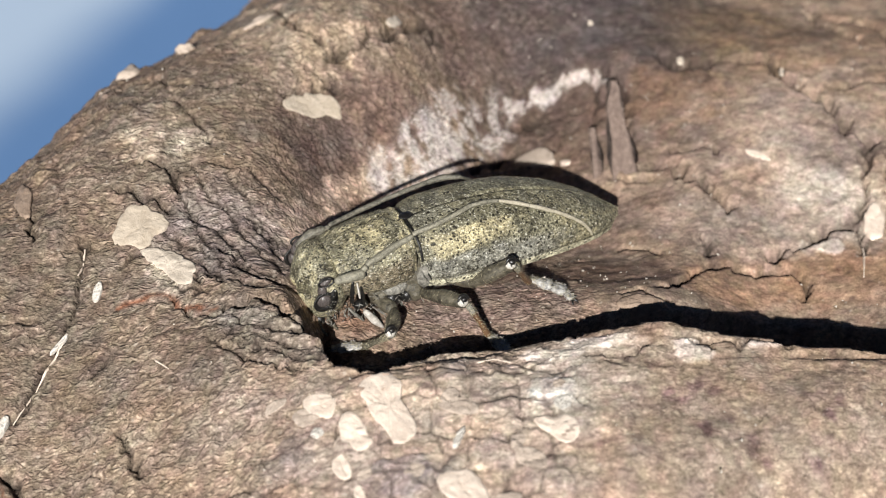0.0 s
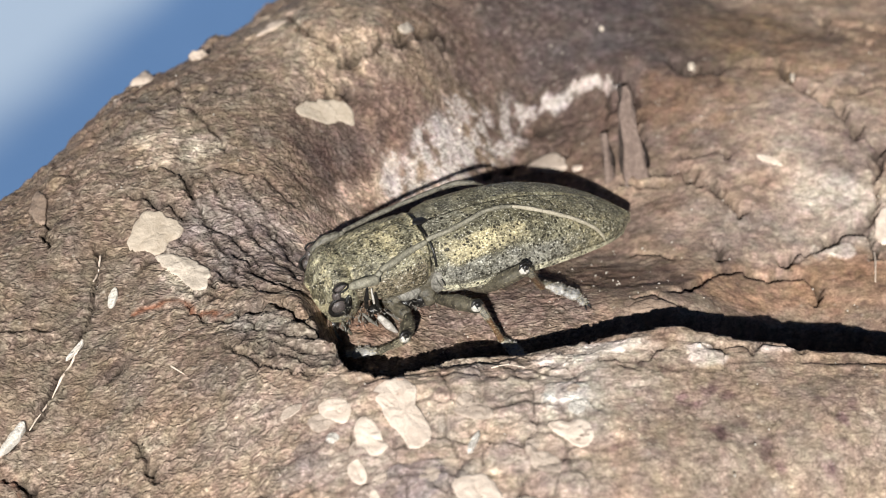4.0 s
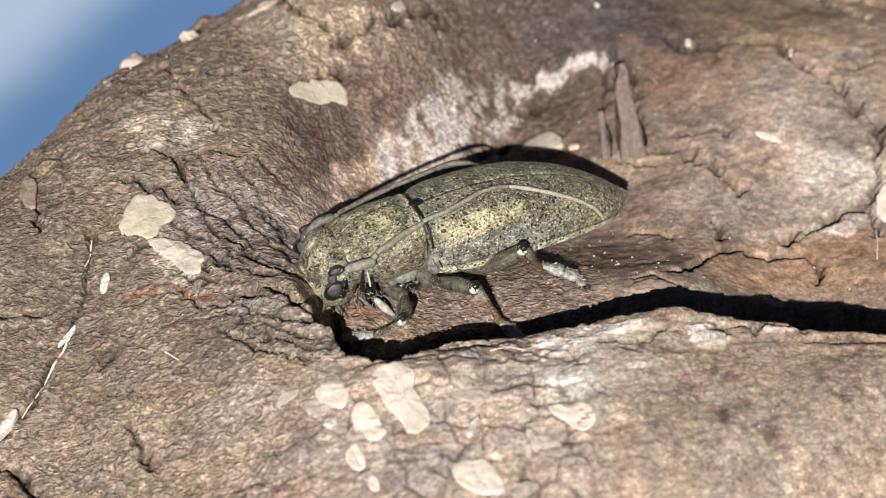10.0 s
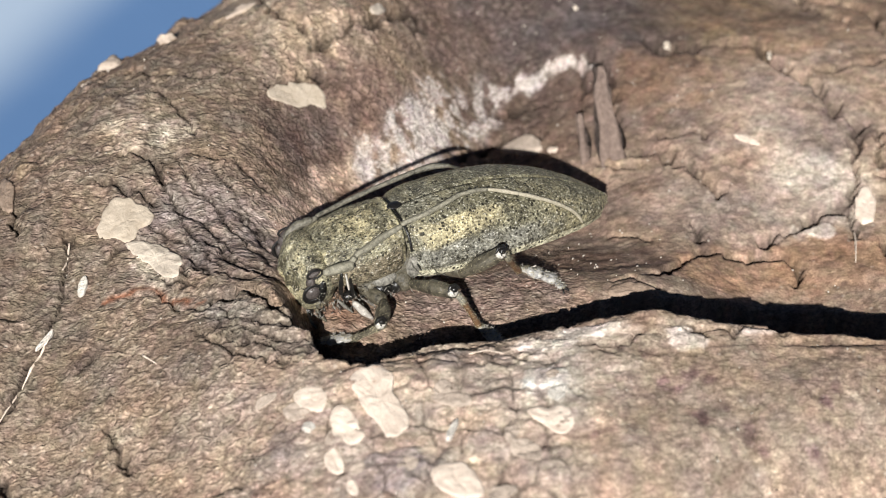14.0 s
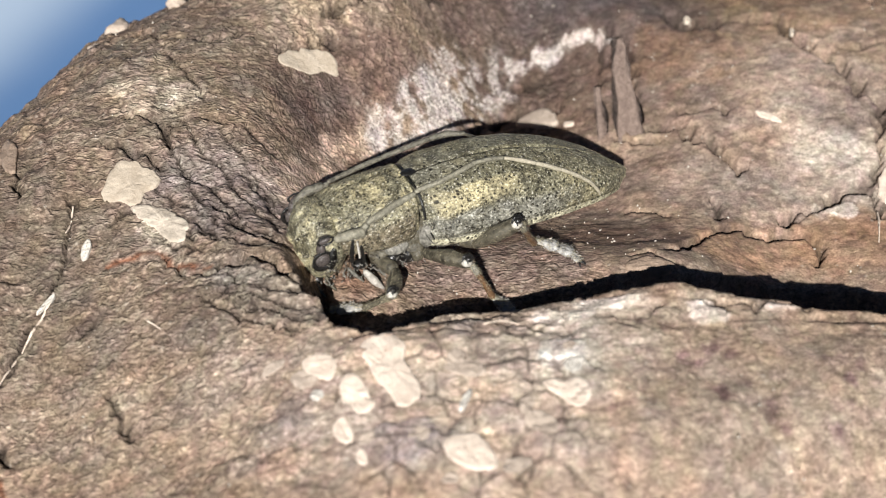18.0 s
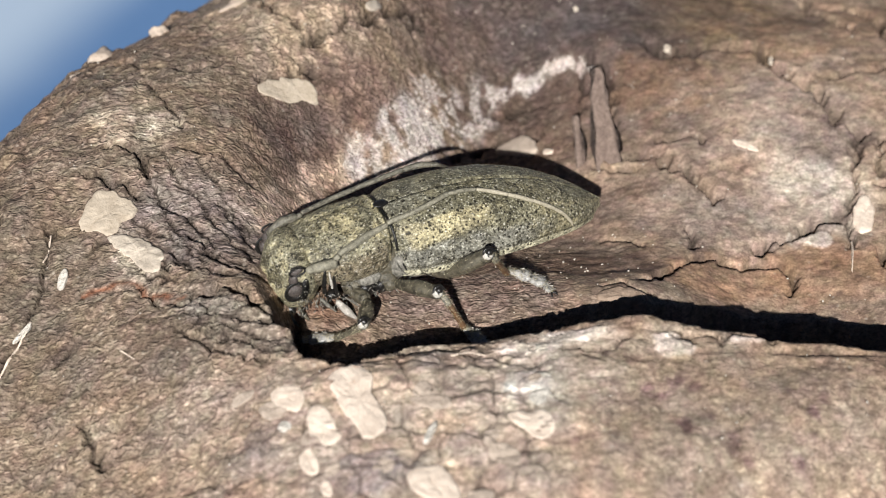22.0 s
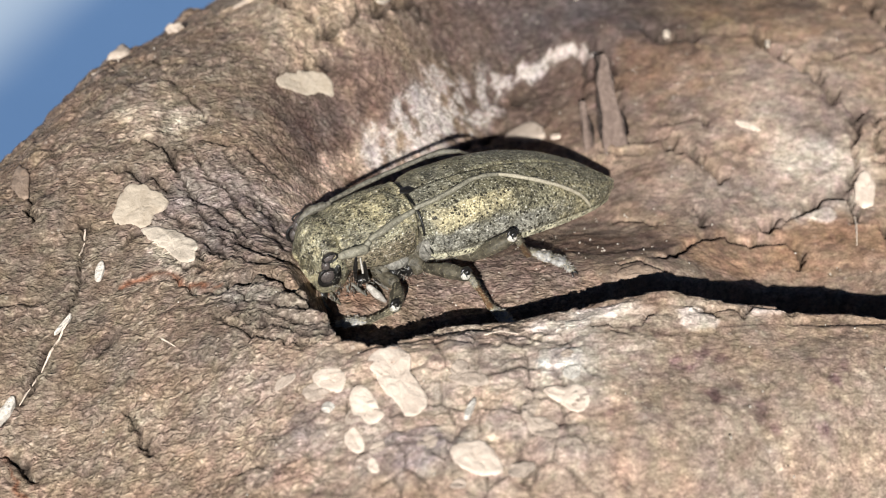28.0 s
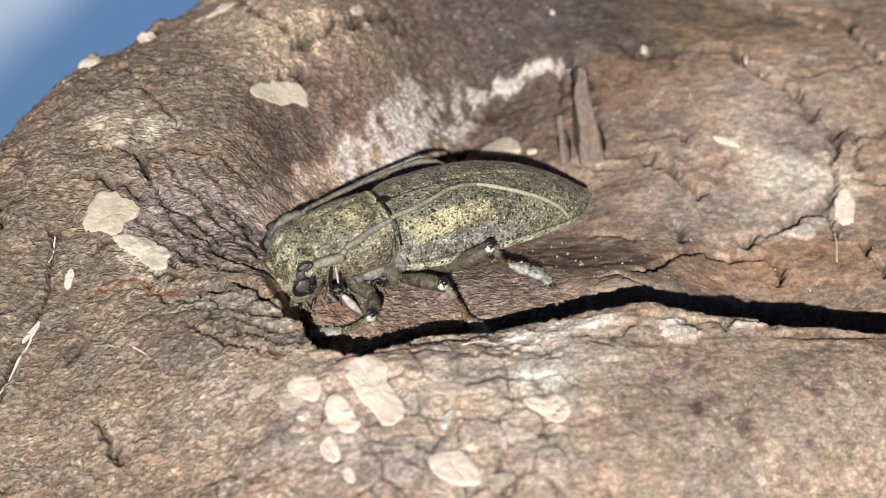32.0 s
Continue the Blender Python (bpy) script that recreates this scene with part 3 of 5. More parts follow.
stain(20.89, 12.25, 3, 2, 0, (0.19, 0.15, 0.13), 0.7)
stain(12.29, -13.27, 10, 6, 0, (0.365, 0.293, 0.226), 0.9)
stain(0.38, -14.0, 8, 5, 0, (0.58, 0.475, 0.38), 0.85)
stain(-6.34, -13.14, 4.5, 4.5, 0, (0.53, 0.43, 0.335), 0.8)
stain(5.21, -11.49, 4, 3.4, 0, (0.58, 0.50, 0.41), 0.8)
stain(2.87, -8.69, 4, 0.9, 4, (0.5, 0.425, 0.335), 0.8)
stain(8.49, -9.06, 4, 0.9, 4, (0.55, 0.475, 0.385), 0.85)
stain(12.44, -8.89, 2.5, 0.7, 0, (0.5, 0.42, 0.33), 0.6)
stain(5.19, -11.84, 2.2, 2.2, 0, (0.56, 0.485, 0.4), 0.6)
stain(1.59, -11.79, 3, 1.8, 0, (0.51, 0.43, 0.35), 0.6)
stain(-6.55, -8.16, 2.6, 1.2, -20, (0.38, 0.325, 0.255), 0.7)
stain(-4.37, -14.22, 3, 2.2, 0, (0.36, 0.3, 0.26), 0.7)
stain(-1.26, -16.55, 2.5, 1.6, 0, (0.34, 0.29, 0.27), 0.7)
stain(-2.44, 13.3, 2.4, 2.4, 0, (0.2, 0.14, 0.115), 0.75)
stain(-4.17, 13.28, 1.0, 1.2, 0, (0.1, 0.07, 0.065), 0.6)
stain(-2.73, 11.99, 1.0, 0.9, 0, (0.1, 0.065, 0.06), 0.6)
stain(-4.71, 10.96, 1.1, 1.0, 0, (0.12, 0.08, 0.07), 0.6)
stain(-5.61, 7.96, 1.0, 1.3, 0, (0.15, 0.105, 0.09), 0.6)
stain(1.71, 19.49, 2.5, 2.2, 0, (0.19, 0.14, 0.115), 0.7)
stain(16.11, 20.36, 0.9, 0.8, 30, (0.4, 0.29, 0.17), 0.7)
stain(18.47, 24.55, 1.4, 1.6, 40, (0.34, 0.25, 0.15), 0.7)
stain(14.81, 17.87, 0.5, 0.9, 30, (0.42, 0.3, 0.19), 0.7)
stain(13.8, 14.55, 1.6, 0.5, 5, (0.36, 0.245, 0.17), 0.6)
stain(20.92, 17.52, 3.0, 1.0, 10, (0.42, 0.32, 0.255), 0.7)
stain(18.33, 15.82, 1.5, 0.6, 5, (0.46, 0.37, 0.3), 0.7)
stain(21.59, 13.25, 1.1, 0.8, 0, (0.14, 0.105, 0.1), 0.8)
stain(17.21, 7.05, 1.4, 1.4, 0, (0.3, 0.26, 0.21), 0.6)
stain(9.98, 14.41, 1.2, 1.6, 0, (0.28, 0.205, 0.17), 0.6)
stain(11.47, -13.15, 0.55, 0.5, 0, (0.17, 0.105, 0.105), 0.8)
stain(10.86, -11.66, 0.7, 0.5, 0, (0.17, 0.105, 0.105), 0.8)
stain(12.07, -11.66, 0.8, 0.4, 0, (0.17, 0.105, 0.105), 0.7)
stain(12.87, -12.77, 0.45, 0.4, 0, (0.17, 0.105, 0.105), 0.7)
stain(16.83, -12.82, 0.5, 0.6, 0, (0.17, 0.105, 0.105), 0.85)
stain(16.6, -14.35, 0.6, 0.5, 0, (0.17, 0.105, 0.105), 0.85)
stain(7.57, -14.58, 0.5, 0.5, 0, (0.17, 0.105, 0.105), 0.6)
stain(17.42, -11.63, 0.5, 0.4, 0, (0.17, 0.105, 0.105), 0.7)
stain(9.31, -9.64, 0.9, 0.4, 0, (0.17, 0.105, 0.105), 0.7)
stain(13.75, -14.31, 0.6, 0.7, 0, (0.17, 0.105, 0.105), 0.7)
stain(15.86, -11.41, 0.5, 0.35, 0, (0.17, 0.105, 0.105), 0.5)
stain(10.59, -12.07, 0.5, 0.4, 0, (0.17, 0.105, 0.105), 0.6)
stain(6.27, -14.45, 1.2, 1.2, 0, (0.33, 0.26, 0.215), 0.5)
stain(-6.88, -11.85, 1.6, 1.6, 0, (0.27, 0.21, 0.17), 0.5)
stain(-11.01, -7.81, 2, 2, 0, (0.22, 0.18, 0.15), 0.5)
stain(-14.62, -6.61, 1, 1, 0, (0.2, 0.165, 0.14), 0.5)
stain(-4.29, -2.82, 1.0, 0.8, 0, (0.3, 0.2, 0.14), 0.5)

# reddish lines of rust-coloured fibre
RUST_WAYS = (((-21.15, -12.2), (-20.4, -11.66), (-19.64, -11.28), (-18.81, -11.48), (-18.21, -12.68), (-17.51, -14.66)),
             ((-14.22, -3.6), (-13.15, -3.33), (-12.6, -3.3), (-12.09, -3.34), (-11.4, -4.1), (-10.99, -4.5), (-10.18, -4.93), (-9.31, -5.28)))

# crusts of white lichen, with their widths
LICHEN_WAYS = (
    (1.0, ((-2.28, 10.02), (-1.28, 11.37), (-0.12, 13.03), (0.92, 15.07), (1.69, 16.85))),
    (1.15, ((-0.26, 12.1), (1.37, 14.17), (2.92, 16.72), (3.7, 17.83))),
    (0.45, ((3.7, 17.77), (5.09, 18.47), (6.32, 18.92), (7.83, 18.96), (9.03, 18.89))),
    (0.3, ((-1.99, 9.77), (-0.7, 11.43), (0.47, 12.46))),
)
PEACH_WAY = ((-6.56, 1.85), (-5.64, 4.83), (-4.84, 6.97), (-3.83, 8.77), (-2.71, 10.13))


def lichen(x, y):
    """How thickly the white lichen lies: clumps along its ways."""
    jx, jy = x + .35 * layers(x * 1.1, y * 1.1, 3, 201), y + .35 * layers(x * 1.1, y * 1.1, 3, 205)
    w = np.zeros(x.shape)
    for wide, way in LICHEN_WAYS:
        w = np.maximum(w, ramp(1.25, .35, way_distance(jx, jy, np.array(way)) / wide))
    return w * ramp(-.65, .2, layers(x * 2.0 + y * .3, y * 1.3 - x * .5, 4, 210))


def stained(x, y, dirt_shade):
    """The bark's own colours, and the shade painted into its cracks."""
    wx = x + .45 * layers(x * .6, y * .6, 3, 81) + .25 * layers(x * 1.6, y * 1.6, 2, 83)
    wy = y + .5 * layers(x * .6, y * .6, 3, 85) + .3 * layers(x * 1.6, y * 1.6, 2, 87)
    patchy = layers(x * 1.1 + y * .5, y * 1.3, 4, 99)
    col = np.empty(x.shape + (3,))
    col[:] = (.35, .265, .195)
    for cx, cy, rx, ry, turn, rgb, k in STAINS:
        c, s = math.cos(radians(turn)), math.sin(radians(turn))
        u, v = ((wx - cx) * c + (wy - cy) * s) / rx, ((wy - cy) * c - (wx - cx) * s) / ry
        w = k * ramp(1.15, .45, np.hypot(u, v))
        if rx < 1.5:
            w = w * ramp(-.7, .1, patchy)
        w = w[..., None]
        col = col * (1 - w) + np.array(rgb) * w
    for m, cover, rgb in scale_cover(x, y):
        cover = .92 * cover[:, None]
        col[m] = col[m] * (1 - cover) + np.array(rgb) * cover
    strip = (.9 * ramp(1.3, .4, way_distance(wx, wy, np.array(PEACH_WAY)) / .6))[..., None]
    col = col * (1 - strip) + np.array((.78, .60, .47)) * strip
    crust = (.95 * lichen(x, y))[..., None]
    col = col * (1 - crust) + np.array((.72, .65, .60)) * crust
    streak = layers(wx * .5, wy * 2.0, 3, 90)
    col *= (1 + (.09 + .12 * ramp(7, 11, x) * ramp(-2, 2, y)) * streak + .08 * layers(wx * 1.3, wy * 1.5, 3, 95))[..., None]
    col *= (1 + .13 * ramp(-8, -11, y) * ramp(12, 6, x) - .06 * ramp(14, 18, y) * ramp(2, 6, x))[..., None]
    speckle = layers(x * 2.6, y * 2.6, 3, 98)
    col *= (1 + .13 * speckle)[..., None]
    rust = np.zeros(x.shape)
    for way, wide in zip(RUST_WAYS, (.10, .15)):
        rust = np.maximum(rust, np.exp(-(way_distance(wx * .5 + x * .5, wy * .5 + y * .5, np.array(way)) / wide) ** 2))
    warm, tint = layers(x * .8 + 30, y * .8, 3, 221), layers(x * 2.4 + 60, y * 2.4, 3, 231)
    col *= np.stack([1.01 + .04 * warm + .03 * tint, 1 - .02 * tint, 1 - .045 * warm + .02 * tint], -1)
    dots = ramp(.55, .85, layers(x * 2.1 + 9, y * 2.3, 3, 241))[..., None] * .35
    col = col * (1 - dots) + np.array((.11, .075, .07)) * dots
    rust = (rust * ramp(-1.3, -.3, layers(x * 1.6, y * 1.6, 2, 251)) * .9)[..., None]
    col = col * (1 - rust) + np.array((.26, .105, .055)) * rust
    # near-black in the cracks: dirt, and the shade of their undercut sides, painted
    d = (.92 * dirt_shade * (1 - .8 * rust[..., 0]))[..., None]
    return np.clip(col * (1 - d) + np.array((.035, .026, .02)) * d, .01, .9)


log = tagged(new("log"), "weathered brown log with cracked, flaking bark and a split", "log")
xs, ys = stretch(-25, 27, .095, -48, 112), stretch(-22, 31, .115, -75, 122)
gx, gy = np.meshgrid(xs, ys)
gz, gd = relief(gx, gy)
gz = np.maximum(gz - ground_fall(gx, gy), GROUND_Z - .3)
tall, wide = gx.shape
index = np.arange(tall * wide).reshape(tall, wide)
quads = np.stack([index[:-1, :-1], index[:-1, 1:], index[1:, 1:], index[1:, :-1]], -1).reshape(-1, 4)
keep = (gz > GROUND_Z - .29)
keep = (keep[:-1, :-1] | keep[:-1, 1:] | keep[1:, 1:] | keep[1:, :-1]).reshape(-1)
quads = quads[keep]
used, back_index = np.unique(quads, return_inverse=True)
quads = back_index.reshape(-1, 4)
points = np.stack([gx, gy, gz], -1).reshape(-1, 3)[used] * MM
me = bpy.data.meshes.new("bark")
me.vertices.add(len(points))
me.vertices.foreach_set("co", points.ravel())
me.loops.add(quads.size)
me.loops.foreach_set("vertex_index", quads.ravel().astype(np.int32))
me.polygons.add(len(quads))
me.polygons.foreach_set("loop_start", (np.arange(len(quads)) * 4).astype(np.int32))
me.update(calc_edges=True)
me.polygons.foreach_set("use_smooth", np.ones(len(quads), bool))
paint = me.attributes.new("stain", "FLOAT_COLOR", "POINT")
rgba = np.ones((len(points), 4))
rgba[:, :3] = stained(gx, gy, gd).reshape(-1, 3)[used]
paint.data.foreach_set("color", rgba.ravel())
# torn wood on the far side is smoother than the bark
coarse = 1 - .7 * ramp(5, 10, gx) * ramp(-6, -3, gy) - .4 * ramp(3, 8, gx) * ramp(-6, -9, gy)
coarse = coarse - .45 * np.exp(-((gx - .5) / 6.5) ** 4) * ramp(-9, -10.5, gy) * coarse
me.attributes.new("coarse", "FLOAT", "POINT").data.foreach_set("value", coarse.reshape(-1)[used])
me.materials.append(BARK)
bark = new("bark", me)
bark.parent = log

# the blue background past the log, built as the ground on which it lies
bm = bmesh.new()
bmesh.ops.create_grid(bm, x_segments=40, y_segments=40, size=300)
ground = tagged(part("ground", bm, ground_material()), "smooth deep blue backdrop laid as ground, with a broad pale bluish area", "ground", kind="structure")
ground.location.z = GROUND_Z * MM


# ---- flakes and chips that lie on the bark ----
FLAKE_NAMES = {"cream_bark": ("bark_flake", "cream-coloured flake of inner bark"), "bright_cream_bark": ("bark_flake", "cream-coloured flake of inner bark"), "pale_bark": ("bark_flake", "pale grey bark flake"),
               "ochre_bark": ("bark_plate", "ochre-brown bark plate"), "white_chip": ("chip", "whitish chip"), "pinkish_bark": ("bark_scale", "")}
flake_random = random.Random(5)


def flake(material, thick, *outline):
    """A thin uneven plate whose underside follows the bark."""
    pts = np.array(outline, float)
    for _ in range(2):
        after = np.roll(pts, -1, 0)
        pts = np.stack([pts * .77 + after * .23, pts * .23 + after * .77], 1).reshape(-1, 2)
    ring = []
    for a, b in zip(pts, np.roll(pts, -1, 0)):
        n = max(1, int(np.hypot(*(b - a)) / .12))
        for k in range(n):
            ring.append(a + (b - a) * k / n)
    ring = np.array(ring)
    mid = ring.mean(0)
    size = np.sqrt(((ring - mid) ** 2).sum(1)).mean()
    shake = np.stack([layers(ring[:, 0] * 1.8, ring[:, 1] * 1.8, 3, 5), layers(ring[:, 0] * 1.8 + 40, ring[:, 1] * 1.8, 3, 6)], -1)
    ring = ring + shake * min(.13, .10 * size)
    thick = thick * (.38 if thick < .28 else .45)
    steps = [(1.03, -1.6), (1.01, -.2), (.98, .5), (.92, .85), (.78, 1.0), (.6, 1.0), (.42, 1.0), (.22, 1.0)]
    bm = bmesh.new()
    rows = []
    every = np.concatenate([mid + (ring - mid) * scale for scale, lift in steps] + [mid[None]])
    rough_z, smooth_z = relief(every[:, 0], every[:, 1], False)[0], surface(every[:, 0], every[:, 1])
    uneven = layers(every[:, 0] * 2.5, every[:, 1] * 3.5, 3, 8)
    for i, (scale, lift) in enumerate(steps):
        k = slice(i * len(ring), (i + 1) * len(ring))
        z = rough_z[k] * .6 + smooth_z[k] * .4 + thick * lift + .03 * uneven[k] * (lift > 0) + .055
        rows.append([bm.verts.new((a * MM, b * MM, h * MM)) for (a, b), h in zip(every[k], z)])
    zc = rough_z[-1] * .6 + smooth_z[-1] * .4 + .055
    top = bm.verts.new((mid[0] * MM, mid[1] * MM, (zc + thick) * MM))
    n = len(ring)
    for lower, upper in zip(rows[:-1], rows[1:]):
        for k in range(n):
            bm.faces.new((lower[k], lower[(k + 1) % n], upper[(k + 1) % n], upper[k]))
    for k in range(n):
        bm.faces.new((rows[-1][k], rows[-1][(k + 1) % n], top))
    name, label = FLAKE_NAMES[material.name]
    return part(name, bm, material, log, label)


# flakes, chips and plates
flake(BRIGHT, 0.15, (-14.68, 0.27), (-14.48, 1.08), (-14.24, 2.13), (-13.21, 1.97), (-11.94, 1.08), (-12.25, 0.55), (-12.81, 0.26), (-13.06, -0.61), (-13.78, -0.33), (-14.49, -0.15))
flake(PALE, 0.09, (-13.41, -0.66), (-12.76, -0.46), (-11.51, -1.14), (-10.65, -2.01), (-10.64, -3.18), (-11.22, -3.22), (-11.93, -2.47), (-12.67, -1.58))
flake(BRIGHT, 0.06, (-7.4, 10.76), (-6.4, 11.71), (-4.87, 12.37), (-4.5, 12.14), (-4.66, 11.53), (-6.37, 10.44), (-7.18, 10.06))
flake(CREAM, 0.08, (-2.88, -11.12), (-2.29, -10.48), (-1.56, -10.21), (-1.19, -11.08), (-1.18, -11.97), (-0.81, -12.66), (-0.45, -13.95), (-0.8, -14.66), (-1.39, -14.6), (-1.64, -13.81), (-2.12, -13.28), (-2.62, -12.29))
flake(CREAM, 0.08, (-5.3, -11.51), (-4.46, -11.37), (-3.83, -11.95), (-3.89, -12.71), (-4.41, -12.82), (-5.03, -12.32))
flake(CREAM, 0.08, (-3.88, -13.01), (-3.09, -12.62), (-2.47, -13.7), (-2.22, -14.48), (-2.81, -14.83), (-3.42, -14.28))
flake(WHITE, 0.06, (-4.92, -13.47), (-4.79, -13.26), (-4.55, -13.23), (-4.35, -13.45), (-4.39, -13.73), (-4.6, -13.85), (-4.84, -13.74))
flake(CREAM, 0.08, (4.3, -13.35), (5.13, -13.44), (6.21, -13.24), (6.46, -13.98), (6.14, -14.77), (5.55, -14.85), (5.1, -14.3))
flake(WHITE, 0.05, (5.24, -12.46), (5.42, -12.19), (5.76, -12.09), (6.06, -12.29), (6.02, -12.72), (5.72, -13.05), (5.41, -12.92))
flake(CREAM, 0.08, (0.37, -16.44), (1.54, -16.07), (2.0, -16.32), (2.52, -17.41), (2.44, -17.91), (1.52, -18.02), (0.72, -17.66))
flake(CREAM, 0.06, (-3.99, -14.95), (-3.41, -14.72), (-3.02, -15.93), (-3.37, -16.2), (-3.86, -15.67))
flake(CREAM, 0.06, (-3.08, -16.61), (-2.71, -16.48), (-2.41, -17.26), (-2.83, -17.31))
flake(WHITE, 0.25, (-15.39, -3.16), (-15.35, -2.49), (-15.07, -2.11), (-14.91, -2.67), (-15.12, -3.3))
flake(WHITE, 0.3, (-19.64, -10.16), (-19.26, -9.45), (-18.84, -8.63), (-18.52, -8.72), (-18.59, -9.31), (-19.38, -10.21))
flake(WHITE, 0.2, (-17.1, -5.76), (-16.71, -5.24), (-16.36, -4.76), (-16.29, -4.95), (-16.75, -5.64))
flake(CREAM, 0.3, (21.66, 7.53), (22.16, 8.18), (22.7, 7.9), (22.61, 6.14), (21.84, 5.59), (21.59, 6.26))
flake(CREAM, 0.15, (16.05, 11.78), (16.62, 11.72), (17.52, 11.02), (16.94, 10.99), (16.21, 11.33))
flake(PINK, 0.45, (4.33, 14.36), (5.01, 15.07), (5.85, 15.25), (6.47, 14.37), (6.55, 13.37), (5.41, 13.77))
flake(CREAM, 0.2, (6.73, 13.55), (7.25, 13.34), (7.29, 12.96), (6.8, 13.14))
flake(OCHRE, 0.25, (8.63, -1.65), (9.73, -1.06), (11.05, -1.3), (11.16, -1.78), (9.67, -2.12), (8.73, -2.15))
flake(PALE, 0.2, (8.46, 22.43), (8.62, 22.57), (8.77, 22.41), (8.73, 22.18), (8.54, 22.12))
flake(PALE, 0.2, (13.06, 19.3), (13.31, 19.44), (13.54, 19.24), (13.42, 18.94), (13.15, 18.96))
flake(PALE, 0.2, (18.41, 17.9), (18.58, 18.05), (18.67, 17.77), (18.57, 17.45), (18.43, 17.51))
flake(WHITE, 0.2, (1.03, -14.98), (1.13, -14.36), (1.47, -13.82), (1.61, -13.93), (1.32, -14.85))
flake(PALE, 0.15, (-2.48, 17.53), (-1.91, 18.68), (-1.46, 18.58), (-2.04, 17.38))
flake(OCHRE, 0.2, (-19.77, 2.97), (-19.69, 5.16), (-19.03, 3.77), (-18.65, 1.96), (-19.05, 1.9))


def knob(x, y, long, wide, lean, material):
    """A crumbly knob of bark on the log's outer edge."""
    bm = bmesh.new()
    z = float(surface(np.array(x), np.array(y)))
    bmesh.ops.create_icosphere(bm, subdivisions=3, radius=1)
    for v in bm.verts:
        p = v.co.copy()
        v.co = p * (1 + .6 * noise.noise(p * 1.4 + Vector((x, y, 0))) + .12 * noise.noise(p * 4 + Vector((y, x, 3))))
    bmesh.ops.transform(bm, verts=bm.verts[:], matrix=Matrix.LocRotScale(Vector((x, y, z + wide * .1)) * MM, Euler((0, 0, radians(lean))), Vector((long, wide, wide)) * MM))
    return part("bark_knob", bm, material, log, "pale knob on the log's edge")


knob(-15.5, 14.2, .85, .5, 60, PINK)
knob(-16.3, 11.6, .36, .30, 40, PINK)
knob(-12.75, 16.2, .42, .32, 10, PINK)
knob(-8.9, 17.4, .9, .30, 35, PINK)

# after flakes: splinters of torn wood that stand up in the hollow, and loose fibres


def splinter(name, way, radii, material, label, flat=.6):
    bm = bmesh.new()
    pts = []
    for k in range(len(way) - 1):
        for q in range(6):
            pts.append((Vector(way[k]).lerp(Vector(way[k + 1]), q / 6), radii[k] + (radii[k + 1] - radii[k]) * q / 6))
    pts.append((Vector(way[-1]), radii[-1]))
    n, rings = 22, []
    for i, (p, r) in enumerate(pts):
        d = (pts[min(i + 1, len(pts) - 1)][0] - pts[max(i - 1, 0)][0]).normalized()
        side = d.cross(Vector((0, -.8, .6))).normalized()
        up = side.cross(d)
        ring = []
        for j in range(n):
            a = 2 * math.pi * j / n
            w = 1 + .7 * float(layers(np.array(j * .8), np.array(i * .16), 3, 300 + len(way))) - .25 * (j % 5 == 0)
            ring.append(bm.verts.new((p + (side * math.cos(a) + up * math.sin(a) * flat) * r * w) * MM))
        rings.append(ring)
    for a, b in zip(rings[:-1], rings[1:]):
        for j in range(n):
            bm.faces.new((a[j], a[(j + 1) % n], b[(j + 1) % n], b[j]))
    bm.faces.new(rings[0])
    bm.faces.new(rings[-1])
    return part(name, bm, material, log, label)


splinter("splinter", ((10.0, 10.6, -5.6), (9.85, 12.2, -3.8), (9.6, 13.6, -1.9), (9.35, 14.5, -.75)), (.72, .58, .42, .24), WOOD, "pinkish grey splinter of torn wood", .34)
splinter("splinter", ((8.7, 11.2, -5.4), (8.5, 12.3, -4.0), (8.3, 13.2, -2.8)), (.30, .24, .14), WOOD, "short splinter of torn wood", .4)


def fibre(r, *way):
    """A thin pale fibre that lies on the bark."""
    pts = np.array(way)
    z = relief(pts[:, 0], pts[:, 1])[0]
    return splinter("fibre", [(x, y, h + r) for (x, y), h in zip(way, z)], [r] * (len(way) - 1) + [r * .5], CREAM, "thin pale fibre", 1.0)


# fibres
fibre(0.05, (-16.35, -4.81), (-16.83, -5.86), (-17.17, -6.68), (-17.54, -7.47))
fibre(0.04, (-17.54, -7.47), (-18.1, -8.38), (-18.43, -8.92))
fibre(0.05, (-15.99, -0.11), (-16.01, -1.06), (-16.17, -1.67))
fibre(0.04, (21.39, 5.4), (21.32, 4.42), (21.12, 3.04))
fibre(0.04, (-12.07, -7.44), (-11.38, -8.13))
fibre(0.035, (2.11, -9.58), (2.85, -9.26), (3.57, -9.62))

# small loose scales between the flakes on the near side
for k in range(12):
    cx, cy = flake_random.uniform(-6.5, 6), flake_random.uniform(-18.5, -10.6)
    r, lean, long = flake_random.uniform(.22, .62), flake_random.uniform(0, 3.1), flake_random.uniform(1, 1.7)
    ring = []
    for j in range(7):
        a = 2 * math.pi * j / 7
        q = r * flake_random.uniform(.75, 1.2)
        u, v = q * long * math.cos(a), q * math.sin(a)
        ring.append((cx + u * math.cos(lean) - v * math.sin(lean), cy + u * math.sin(lean) + v * math.cos(lean)))
    flake(PINK, flake_random.uniform(.02, .04), *ring)

